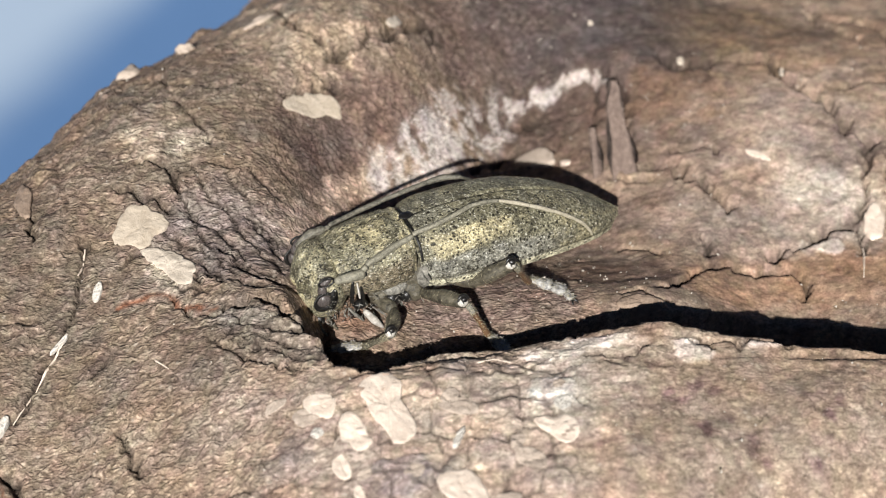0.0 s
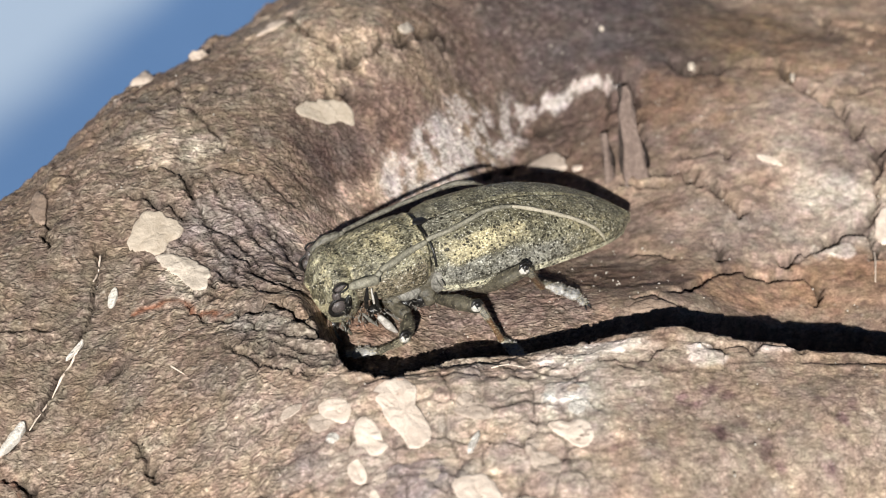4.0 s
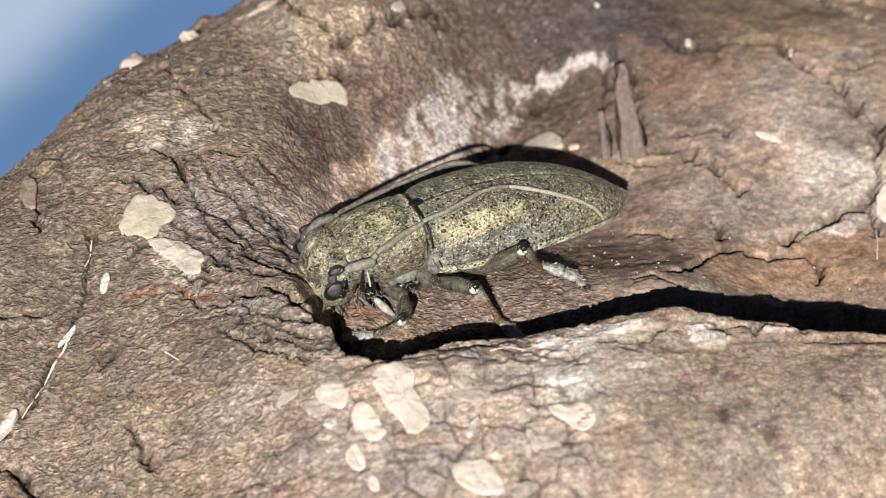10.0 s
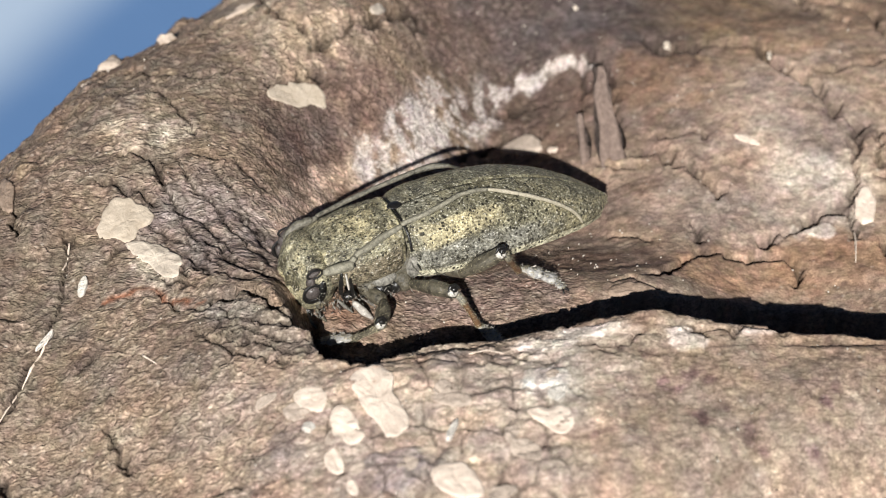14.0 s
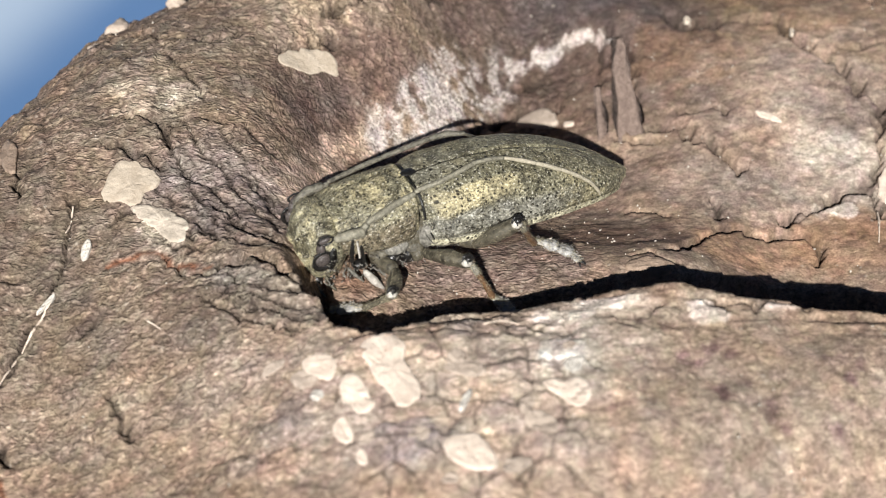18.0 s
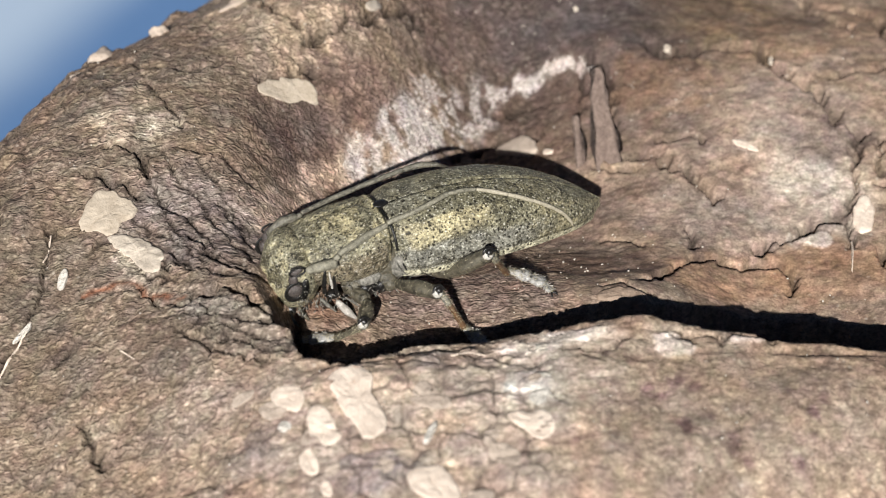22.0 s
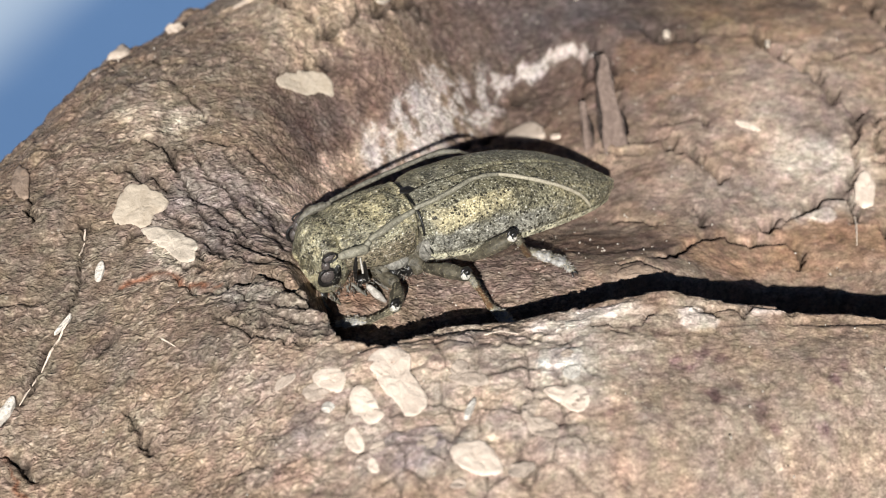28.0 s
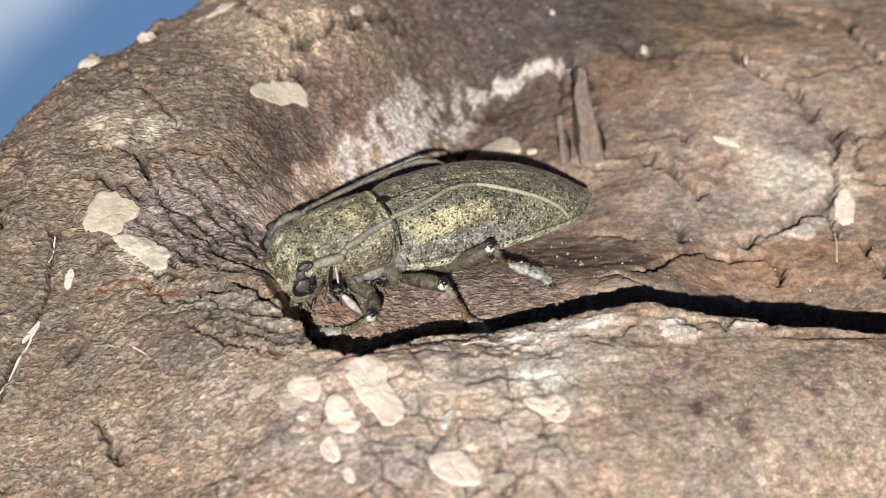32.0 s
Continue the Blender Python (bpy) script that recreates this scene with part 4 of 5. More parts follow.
# grit caught on the bark
bm = bmesh.new()
grains = np.array([(flake_random.uniform(-16, 24), flake_random.uniform(-18, 22)) if k % 3 else (flake_random.uniform(-3, 12), flake_random.uniform(-5, 6)) for k in range(280)])
for (a, b), z in zip(grains, relief(grains[:, 0], grains[:, 1])[0]):
    r = flake_random.choice((.03, .04, .05, .05, .07))
    m = Matrix.LocRotScale(Vector((a, b, z + r * .4)) * MM, Euler([flake_random.uniform(0, 3) for _ in range(3)]), Vector((r, r * .8, r * .6)) * MM)
    bmesh.ops.create_icosphere(bm, subdivisions=1, radius=1, matrix=m)
grit = tagged(part("grit", bm, GRIT), "pale sand grains scattered over the bark", "grit", kind="stuff")

# crumbs of white lichen on the hollow's back wall
bm = bmesh.new()
crumbs = np.array([(flake_random.uniform(-6, 14), flake_random.uniform(4, 26)) for k in range(24000)])
crumbs = crumbs[lichen(crumbs[:, 0], crumbs[:, 1]) > .35][:2600]
for (a, b), z in zip(crumbs, relief(crumbs[:, 0], crumbs[:, 1])[0]):
    r = flake_random.choice((.03, .045, .06, .08))
    m = Matrix.LocRotScale(Vector((a, b, z + r * .1)) * MM, Euler([flake_random.uniform(0, 3) for _ in range(3)]), Vector((r, r * .9, r * .7)) * MM)
    bmesh.ops.create_icosphere(bm, subdivisions=1, radius=1, matrix=m)
crust = tagged(part("lichen", bm, LICHEN), "white crumbly lichen crusted on the bark's hollow", "lichen", kind="stuff")

# ---- the beetle: s runs from head to tail, v to its right side, z is the height over the log's middle level ----
beetle = tagged(new("beetle"), "olive and ochre longhorn beetle resting head down in the bark's hollow", "beetle")
BASE = 1.6
beetle.matrix_world = pose(-1.1 * MM, -.8 * MM, -BASE * MM, 0, 0, 25.2)


def spot(s, v, z):
    return Vector((s * MM, v * MM, (z + BASE) * MM))


def shell_material(name, rough=.5, dot=4700.0, dot_size=.29, gloss=.35, blotch=1500):
    """Fine pubescence in the colours that lie on the mesh, with round dark punctures."""
    m, t, p = nodes_of(name)
    co = stretched(t, (1, 1, 1))
    tint = t.nodes.new("ShaderNodeAttribute")
    tint.attribute_name = "tint"
    fuzz = spots(t, stretched(t, (.7, 1, 1)), 10500, 3, .7)
    broad = spots(t, co, blotch, 4, .65, .5)
    col = blend(t, 1.0, tint.outputs["Color"], blend(t, band(t, fuzz, .34, .66), (.28, .27, .24), (1.78, 1.77, 1.68)), "MULTIPLY")
    col = blend(t, 1.0, col, blend(t, band(t, broad, .36, .64), (.58, .58, .58), (1.30, 1.30, 1.26)), "MULTIPLY")
    # pale flecks painted on: glints, and a speckle of light hair
    col = blend(t, band(t, fuzz, .60, .67, 0, .85), col, (.74, .71, .62))
    speck = node(t, "TexVoronoi", Vector=co, Scale=9500.0, Randomness=1.0)
    few = band(t, spots(t, co, 1900, 3), .40, .60, .25, 1)
    col = blend(t, node_mul(t, band(t, speck.outputs["Distance"], .46, .30), few, .82), col, (.022, .019, .013))
    shift = node(t, "TexNoise", Vector=co, Scale=6000.0, Detail=2.0).outputs["Color"]
    move = t.nodes.new("ShaderNodeVectorMath")
    move.operation = "MULTIPLY_ADD"
    t.links.new(shift, move.inputs[0])
    move.inputs[1].default_value = (.00009, .00009, .00009)
    t.links.new(co, move.inputs[2])
    dots = node(t, "TexVoronoi", Vector=move.outputs[0], Scale=dot, Randomness=.9)
    size = band(t, spots(t, co, 2500, 2), .3, .7, dot_size * .65, dot_size * 1.3)
    less = t.nodes.new("ShaderNodeMath")
    less.operation = "SUBTRACT"
    t.links.new(size, less.inputs[0])
    t.links.new(dots.outputs["Distance"], less.inputs[1])
    hole = band(t, less.outputs[0], -.02, .08)
    col = blend(t, node_mul(t, hole, hole, .92), col, (.014, .012, .008))
    t.links.new(col, p.inputs["Base Color"])
    p.inputs["Roughness"].default_value = rough
    p.inputs["Specular IOR Level"].default_value = gloss
    n1 = bump(t, band(t, hole, 0, 1, 1, 0), .00006, .9)
    t.links.new(bump(t, fuzz, .00005, .8, n1), p.inputs["Normal"])
    return m


SHELL = shell_material("speckled_shell")
FACE = shell_material("mottled_face", .5, 4800.0, .29, .4, 2600)
LEG = dusty("grey_green_leg", (.016, .014, .010), (.17, .15, .105), 3800, .38, (.010, .008, .007), .00006)
FEELER = dusty("grey_feeler", (.10, .092, .066), (.37, .345, .26), 5200, .5, (.02, .018, .013), .00004)
FEELER_FAR = dusty("dark_feeler", (.03, .028, .02), (.24, .22, .17), 5000, .45, (.01, .009, .007), .00004)
FEELER_TIP = dusty("pale_feeler", (.30, .265, .19), (.50, .45, .34), 6000, .55, None, .00003)
SHIN = dusty("brown_shin", (.045, .026, .014), (.20, .105, .048), 5000, .45, (.04, .02, .01), .00003)
FOOT = dusty("grey_foot", (.02, .018, .018), (.72, .70, .67), 4200, .5, (.015, .02, .02), .00006)
BLACK = dusty("black_horn", (.006, .006, .006), (.02, .018, .016), 5000, .28, None, .00002)
EYE = dusty("dark_eye", (.045, .039, .036), (.12, .10, .092), 15000, .25, None, .00002)
HORN = dusty("white_horn", (.30, .27, .235), (.70, .655, .59), 5000, .4, None, .00003)
KNEE = dusty("pale_knee", (.40, .37, .32), (.86, .82, .74), 9000, .4, (.10, .08, .06), .00004)
SIDE = dusty("hoary_side_plate", (.035, .032, .025), (.38, .36, .31), 5500, .5, (.02, .016, .012), .00006)
BELLY = dusty("pale_olive_belly", (.12, .10, .05), (.34, .29, .16), 4000, .55, (.04, .035, .02), .00004)

EL_S = (0.0, 1, 3, 5, 7, 9, 10.4, 11.0, 11.3)
EL_W = (2.1, 2.42, 2.55, 2.5, 2.25, 1.72, 1.0, .5, .1)
EL_TOP = (2.62, 2.78, 2.8, 2.55, 1.95, .95, -.02, -.5, -.78)
EL_LOW = (.15, .08, .06, -.05, -.25, -.55, -.85, -.95, -1.0)
PR_S = (-3.95, -3.55, -3.0, -2.1, -1.25, -.65, -.2, -.1)
PR_W = (1.6, 1.75, 1.82, 1.98, 1.95, 1.85, 1.9, 1.8)
PR_TOP = (2.1, 2.26, 2.36, 2.52, 2.6, 2.6, 2.72, 2.6)


def smooth_interp(s, xs, ys):
    """A curve through the given values with soft corners."""
    return sum(np.interp(s + d, xs, ys) for d in (-.5, -.25, 0, .25, .5)) / 5


def sheet(name, grid, tints, material, parent, label="", closed=False):
    """A mesh from rows of points, with a colour at each point."""
    n, k = len(grid), len(grid[0])
    me = bpy.data.meshes.new(name)
    faces = []
    for i in range(n - 1):
        for j in range(k if closed else k - 1):
            faces.append((i * k + j, i * k + (j + 1) % k, (i + 1) * k + (j + 1) % k, (i + 1) * k + j))
    if closed:
        faces.append(tuple(range(k)))
        faces.append(tuple(range((n - 1) * k, n * k)))
    me.from_pydata([tuple(p) for row in grid for p in row], [], faces)
    bm = bmesh.new()
    bm.from_mesh(me)
    bmesh.ops.recalc_face_normals(bm, faces=bm.faces)
    bm.to_mesh(me)
    bm.free()
    for f in me.polygons:
        f.use_smooth = True
    if tints is not None:
        at = me.attributes.new("tint", "FLOAT_COLOR", "POINT")
        rgba = np.ones((n * k, 4))
        rgba[:, :3] = np.array(tints).reshape(-1, 3)
        at.data.foreach_set("color", rgba.ravel())
    me.materials.append(material)
    ob = new(name, me)
    ob.parent = parent
    if label:
        tagged(ob, label)
    return ob


OLIVE, GREY, OCHRE_HAIR, DARK = (np.array(c) for c in ((.178, .166, .118), (.235, .23, .21), (.44, .385, .245), (.05, .043, .025)))


def mixed(a, b, k):
    return a * (1 - k) + b * k


def elytron(side):
    """One wing case: it arches from the seam to the rim and is turned in under it."""
    rows, tints = [], []
    for i in range(150):
        s = -.1 + 11.27 * (i / 149) ** .96
        w, top, low = (float(smooth_interp(s, EL_S, q)) for q in (EL_W, EL_TOP, EL_LOW))
        w = w * min(1, math.sqrt(max(0, (11.19 - s) / .9))) if s > 10.29 else w
        front = math.exp(-((s + .12) / .26) ** 2)
        row, tint = [], []
        for j in range(64):
            u = j / 54
            if j <= 54:
                a = u * math.pi / 2
                v, z = w * math.sin(a) ** .82, low + (top - low) * math.cos(a) ** .82
                z -= .07 * math.exp(-((v - .0) / .05) ** 2) - .03 * math.exp(-((v - .16) / .08) ** 2)
                z -= .05 * math.exp(-((u - .93) / .02) ** 2)
            else:
                k = (j - 54) / 9
                v, z = w - .04 + .04 * math.cos(k * 3.1) - .35 * k * k * w / 2.5, low - .10 * math.sin(k * 2.6) - .06 * k
            v = max(v, .012)
            z -= front * .36
            v *= 1 - front * (.09 + .12 * ramp(.5, .8, u))
            z += .03 * float(layers(np.array(s * .9), np.array(u * 4.0), 2, 130 + side)) * (j < 55)
            row.append(spot(s + .17 * ramp(.42, .75, u) * math.exp(-((s + .12) / .5) ** 2), side * v, z))
            n1 = float(layers(np.array(s * 1.3), np.array(u * 5 + 9 * side), 3, 140))
            n2 = float(layers(np.array(s * 3.3), np.array(u * 12 + 9 * side), 2, 150))
            yellow = ramp(.4, 1.0, s + .3 * n1) * ramp(4.9, 4.2, s + .5 * n1) * ramp(.34, .40, u + .02 * n1 + .018 * (s - 3)) * ramp(.72, .64, u + .03 * n1 + .035 * (s - 2))
            yellow += .5 * ramp(6.3, 7.2, s + .6 * n1) * ramp(10.6, 9, s) * ramp(.3, .45, u) * ramp(.1, .5, n2 + .25)
            grey = ramp(.62, .75, u + .04 * n1) * ramp(8.5, 5, s)
            c = mixed(OLIVE, GREY, .85 * grey + .4 * ramp(.35, .1, u) * ramp(3.5, 1, s))
            c = mixed(c, OCHRE_HAIR, float(np.clip(yellow, 0, .95)))
            c = mixed(c, OCHRE_HAIR * .62, .35 * ramp(0, .7, n1) * (1 - grey))
            c = mixed(c, DARK, .45 * ramp(.15, .8, n2) * (1 - yellow * .7))
            c = mixed(c, DARK, .75 * math.exp(-((u - .93) / .012) ** 2))
            if u > .95:
                c = mixed(c, np.array((.47, .44, .33)), .8)
            tint.append(c)
        rows.append(row)
        tints.append(tint)
    return sheet("elytron", rows, tints, SHELL, beetle, "olive wing case with dark punctures and an ochre patch")


elytron(-1)
elytron(1)


def pronotum():
    rows, tints = [], []
    for i in range(76):
        s = -3.95 + 3.85 * i / 75
        w, top = float(smooth_interp(s, PR_S, PR_W)), float(smooth_interp(s, PR_S, PR_TOP))
        rim = math.exp(-((s + .24) / .08) ** 2)
        end = math.sqrt(max(0.0, min(1, (s + 3.97) / .2))) * math.sqrt(max(0.0, min(1, (-.08 - s) / .1)))
        row, tint = [], []
        for j in range(90):
            a = -2.35 + 4.7 * j / 89
            c, d = math.cos(a), math.sin(a)
            v = w * math.copysign(abs(d) ** .85, d)
            z = .95 + (top - .95) * math.copysign(abs(c) ** .85, c) * (1 if c > 0 else .75)
            z += .05 * math.sin(s * 4.2 + d) * max(c, 0) + .05 * rim
            # shallow furrow along the far side of the middle
            z -= .10 * math.exp(-((v - .55) / .10) ** 2) * ramp(-3.4, -2.8, s) * ramp(-.5, -1, s)
            z += .06 * float(layers(np.array(s * 1.5), np.array(a * 3.0), 2, 160))
            k = (.9 + .1 * end) * (1 - .10 * ramp(-.48, -.2, s) * ramp(.8, 1.2, abs(a)))
            row.append(spot(s, v * k, .95 + (z - .95) * k))
            n1 = float(layers(np.array(s * 1.6), np.array(a * 3.2), 3, 170))
            n2 = float(layers(np.array(s * 4.5), np.array(a * 7.0), 2, 180))
            flank = ramp(.95, 1.35, abs(a) + .12 * n1)
            q = mixed(OLIVE * 1.35, OCHRE_HAIR, .8 * ramp(-.45, .5, n1) * (1 - flank) * ramp(1.2, .3, abs(a + .25)))
            q = mixed(q, np.array((.20, .16, .115)), .8 * flank)
            q = mixed(q, DARK, .65 * ramp(.12, .6, n2))
            q = mixed(q, DARK, .7 * math.exp(-((v - .55) / .10) ** 2) * (s > -3.4))
            q = mixed(q, np.array((.34, .30, .19)), .6 * rim)
            tint.append(q)
        rows.append(row)
        tints.append(tint)
    return sheet("pronotum", rows, tints, FACE, beetle, "ochre-brown mottled neck shield", True)


pronotum()


def head():
    """A deep head with a steep face, hollowed beside the feelers."""
    rows, tints = [], []
    for i in range(60):
        b = -math.pi / 2 + math.pi * (i + .5) / 60
        row, tint = [], []
        for j in range(96):
            a = 2 * math.pi * j / 96
            nx, ny, nz = math.cos(b) * math.cos(a), math.cos(b) * math.sin(a), math.sin(b)
            px, py, pz = (math.copysign(abs(q) ** .86, q) for q in (nx, ny, nz))
            s, v, z = -4.4 + 1.2 * px, 1.84 * py * (1 - .28 * float(ramp(0, -1, px))), .38 + 1.84 * pz
            if z < .3:
                v *= 1 - .20 * min(1, (.3 - z) / 1.3)
                s -= .05 * (.3 - z)
            s += .16 * math.exp(-((v) / .18) ** 2) * (px < -.3) * ramp(-.6, .6, z)
            s += .13 * math.exp(-((abs(v) - .95) / .35) ** 2 - ((z - 1.3) / .6) ** 2) * (px < 0)
            n1 = float(layers(np.array(a * 3.0), np.array(b * 3.0), 3, 190))
            row.append(spot(s + .03 * n1, v + .03 * n1, z + .03 * n1))
            n2 = float(layers(np.array(v * 3 + 20), np.array(z * 2.2 + s), 2, 195))
            q = mixed(OLIVE * 1.45, OCHRE_HAIR, .6 * ramp(-.3, .6, n1))
            q = mixed(q, DARK, .8 * ramp(-.1, .4, n2))
            tint.append(q)
        rows.append(row)
        tints.append(tint)
    return sheet("head", rows, tints, FACE, beetle, "mottled olive head with a steep face", True)


head_part = head()


def ball(bm, at, radii, turn=(0, 0, 0), u=24, v=14):
    m = Matrix.LocRotScale(at, Euler([radians(q) for q in turn]), Vector([r * MM for r in radii]))
    return bmesh.ops.create_uvsphere(bm, u_segments=u, v_segments=v, radius=1, matrix=m)["verts"]


def rod(bm, way, radii, n=14, flat=1.0):
    """A rounded rod along the points of way."""
    pts, rr = [], []
    for k in range(len(way) - 1):
        for q in range(5):
            pts.append(way[k].lerp(way[k + 1], q / 5))
            rr.append(radii[k] + (radii[k + 1] - radii[k]) * q / 5)
    pts.append(way[-1])
    rr.append(radii[-1])
    for _ in range(2):
        pts = [pts[0]] + [(pts[i - 1] + pts[i] * 2 + pts[i + 1]) / 4 for i in range(1, len(pts) - 1)] + [pts[-1]]
    first, last = (pts[1] - pts[0]).normalized(), (pts[-1] - pts[-2]).normalized()
    pts = [pts[0] - first * rr[0] * .8 * MM, pts[0] - first * rr[0] * .5 * MM] + pts + [pts[-1] + last * rr[-1] * .5 * MM, pts[-1] + last * rr[-1] * .8 * MM]
    rr = [rr[0] * .3, rr[0] * .8] + rr + [rr[-1] * .8, rr[-1] * .3]
    rings = []
    for i, p in enumerate(pts):
        d = (pts[min(i + 1, len(pts) - 1)] - pts[max(i - 1, 0)]).normalized()
        side = d.cross(Vector((0, 0, 1)))
        side = side.normalized() if side.length > .05 else Vector((0, 1, 0))
        up = side.cross(d).normalized()
        rings.append([bm.verts.new(p + (side * math.cos(2 * math.pi * j / n) + up * math.sin(2 * math.pi * j / n) * flat) * rr[i] * MM * (1 + .10 * noise.noise(p * 3500 + Vector((0, 0, j * .5))))) for j in range(n)])
    for a, b in zip(rings[:-1], rings[1:]):
        for j in range(n):
            bm.faces.new((a[j], a[(j + 1) % n], b[(j + 1) % n], b[j]))
    bm.faces.new(rings[0])
    bm.faces.new(rings[-1])


def rod_part(name, way, radii, material, parent, label="", flat=1.0):
    bm = bmesh.new()
    rod(bm, [spot(*p) for p in way], radii, 14, flat)
    return part(name, bm, material, parent, label)


# eyes, cut in by the sockets of the feelers
for side in (-1, 1):
    bm = bmesh.new()
    ball(bm, spot(-4.78, side * 1.64, .62), (.38, .28, .38), (0, 12, 8 * side))
    ball(bm, spot(-4.80, side * 1.58, 1.12), (.22, .22, .34))
    ball(bm, spot(-4.62, side * 1.52, 1.58), (.32, .22, .17), (0, -20, 0))
    eye = part("eye", bm, EYE, beetle, "dark kidney-shaped eye with a black rim")
    bm = bmesh.new()
    n = 40
    for k in range(n):
        a = 2 * math.pi * k / n
        low = .5 + .5 * max(0, -math.sin(a))
        ball(bm, spot(-4.78 + .44 * math.cos(a), side * 1.76, .62 + .44 * math.sin(a)), (.11 * low + .03, .06, .12 * low + .02), (0, 0, 0), 8, 6)
        ball(bm, spot(-4.62 + .36 * math.cos(a), side * 1.64, 1.58 + .22 * math.sin(a)), (.055, .05, .06), (0, 0, 0), 8, 6)
    part("rim", bm, BLACK, eye, "black rim of the eye")
    bm = bmesh.new()
    ball(bm, spot(-4.36, side * 1.74, .55), (.24, .16, .62), (0, 8, 0))
    part("cheek", bm, FACE, head_part)

# feelers, laid back along the body
def feeler(label, rows, first=FEELER):
    root = rod_part("antenna", rows[0][1], rows[0][2], first, beetle, label)
    for name, way, radii, material in rows[1:]:
        rod_part(name, way, radii, material, root)


feeler("grey feeler laid back over the wing case, pale at its tip", [
    ("scape", ((-4.2, -1.95, 1.8), (-3.7, -2.14, 1.98), (-3.12, -2.12, 1.92)), (.17, .25, .24)),
    ("antenna_segment", ((-3.0, -2.02, 2.02), (-2.85, -1.96, 2.1)), (.14, .15), FEELER),
    ("antenna_segment", ((-2.7, -1.84, 2.14), (-1.9, -1.6, 2.22), (-1.2, -1.42, 2.34), (-.25, -1.24, 2.44)), (.13, .17, .16, .13), FEELER),
    ("antenna_segment", ((-.1, -1.2, 2.55), (.95, -1.22, 2.72), (1.95, -1.05, 2.8), (2.9, -.78, 2.84)), (.12, .12, .11, .11), FEELER),
    ("antenna_segment", ((3.0, -.76, 2.83), (3.7, -.74, 2.78), (4.3, -.8, 2.68)), (.09, .10, .09), FEELER),
    ("antenna_segment", ((4.4, -.83, 2.67), (5.1, -1.0, 2.45), (5.7, -1.2, 2.24)), (.08, .10, .095), FEELER_TIP),
    ("antenna_segment", ((5.78, -1.23, 2.21), (6.3, -1.38, 2.0), (6.85, -1.5, 1.72)), (.09, .105, .095), FEELER_TIP),
    ("antenna_segment", ((6.93, -1.52, 1.70), (7.45, -1.6, 1.36), (7.9, -1.66, 1.04)), (.085, .10, .09), FEELER_TIP),
    ("antenna_segment", ((7.96, -1.68, .98), (8.25, -1.72, .74), (8.5, -1.78, .45)), (.08, .09, .08), FEELER_TIP),
    ("antenna_segment", ((8.55, -1.8, .38), (8.7, -1.86, .14), (8.78, -1.9, -.08)), (.075, .07, .03), FEELER_TIP)])
feeler("grey feeler along the beetle's back", [
    ("scape", ((-4.75, 1.3, 1.6), (-4.2, 1.38, 1.98), (-3.55, 1.34, 2.08)), (.16, .23, .19)),
    ("antenna_segment", ((-3.42, 1.36, 2.05), (-3.25, 1.4, 2.05)), (.12, .13), FEELER_FAR),
    ("antenna_segment", ((-3.1, 1.5, 2.08), (-1.75, 1.72, 2.2), (-.5, 1.76, 2.38)), (.10, .12, .12), FEELER_FAR),
    ("antenna_segment", ((-.38, 1.77, 2.4), (.8, 1.82, 2.52), (1.9, 1.86, 2.62)), (.11, .12, .11), FEELER_FAR),
    ("antenna_segment", ((2.02, 1.86, 2.62), (2.8, 1.84, 2.66), (3.55, 1.6, 2.6)), (.13, .16, .10), FEELER_FAR),
    ("antenna_segment", ((3.62, 1.7, 2.5), (4.5, 2.3, 1.6), (5.2, 3.0, .4)), (.08, .08, .07), FEELER_FAR)], FEELER_FAR)

# legs
TO_LIGHT = Vector((-.33, -.69, .64))
leg_random = random.Random(23)


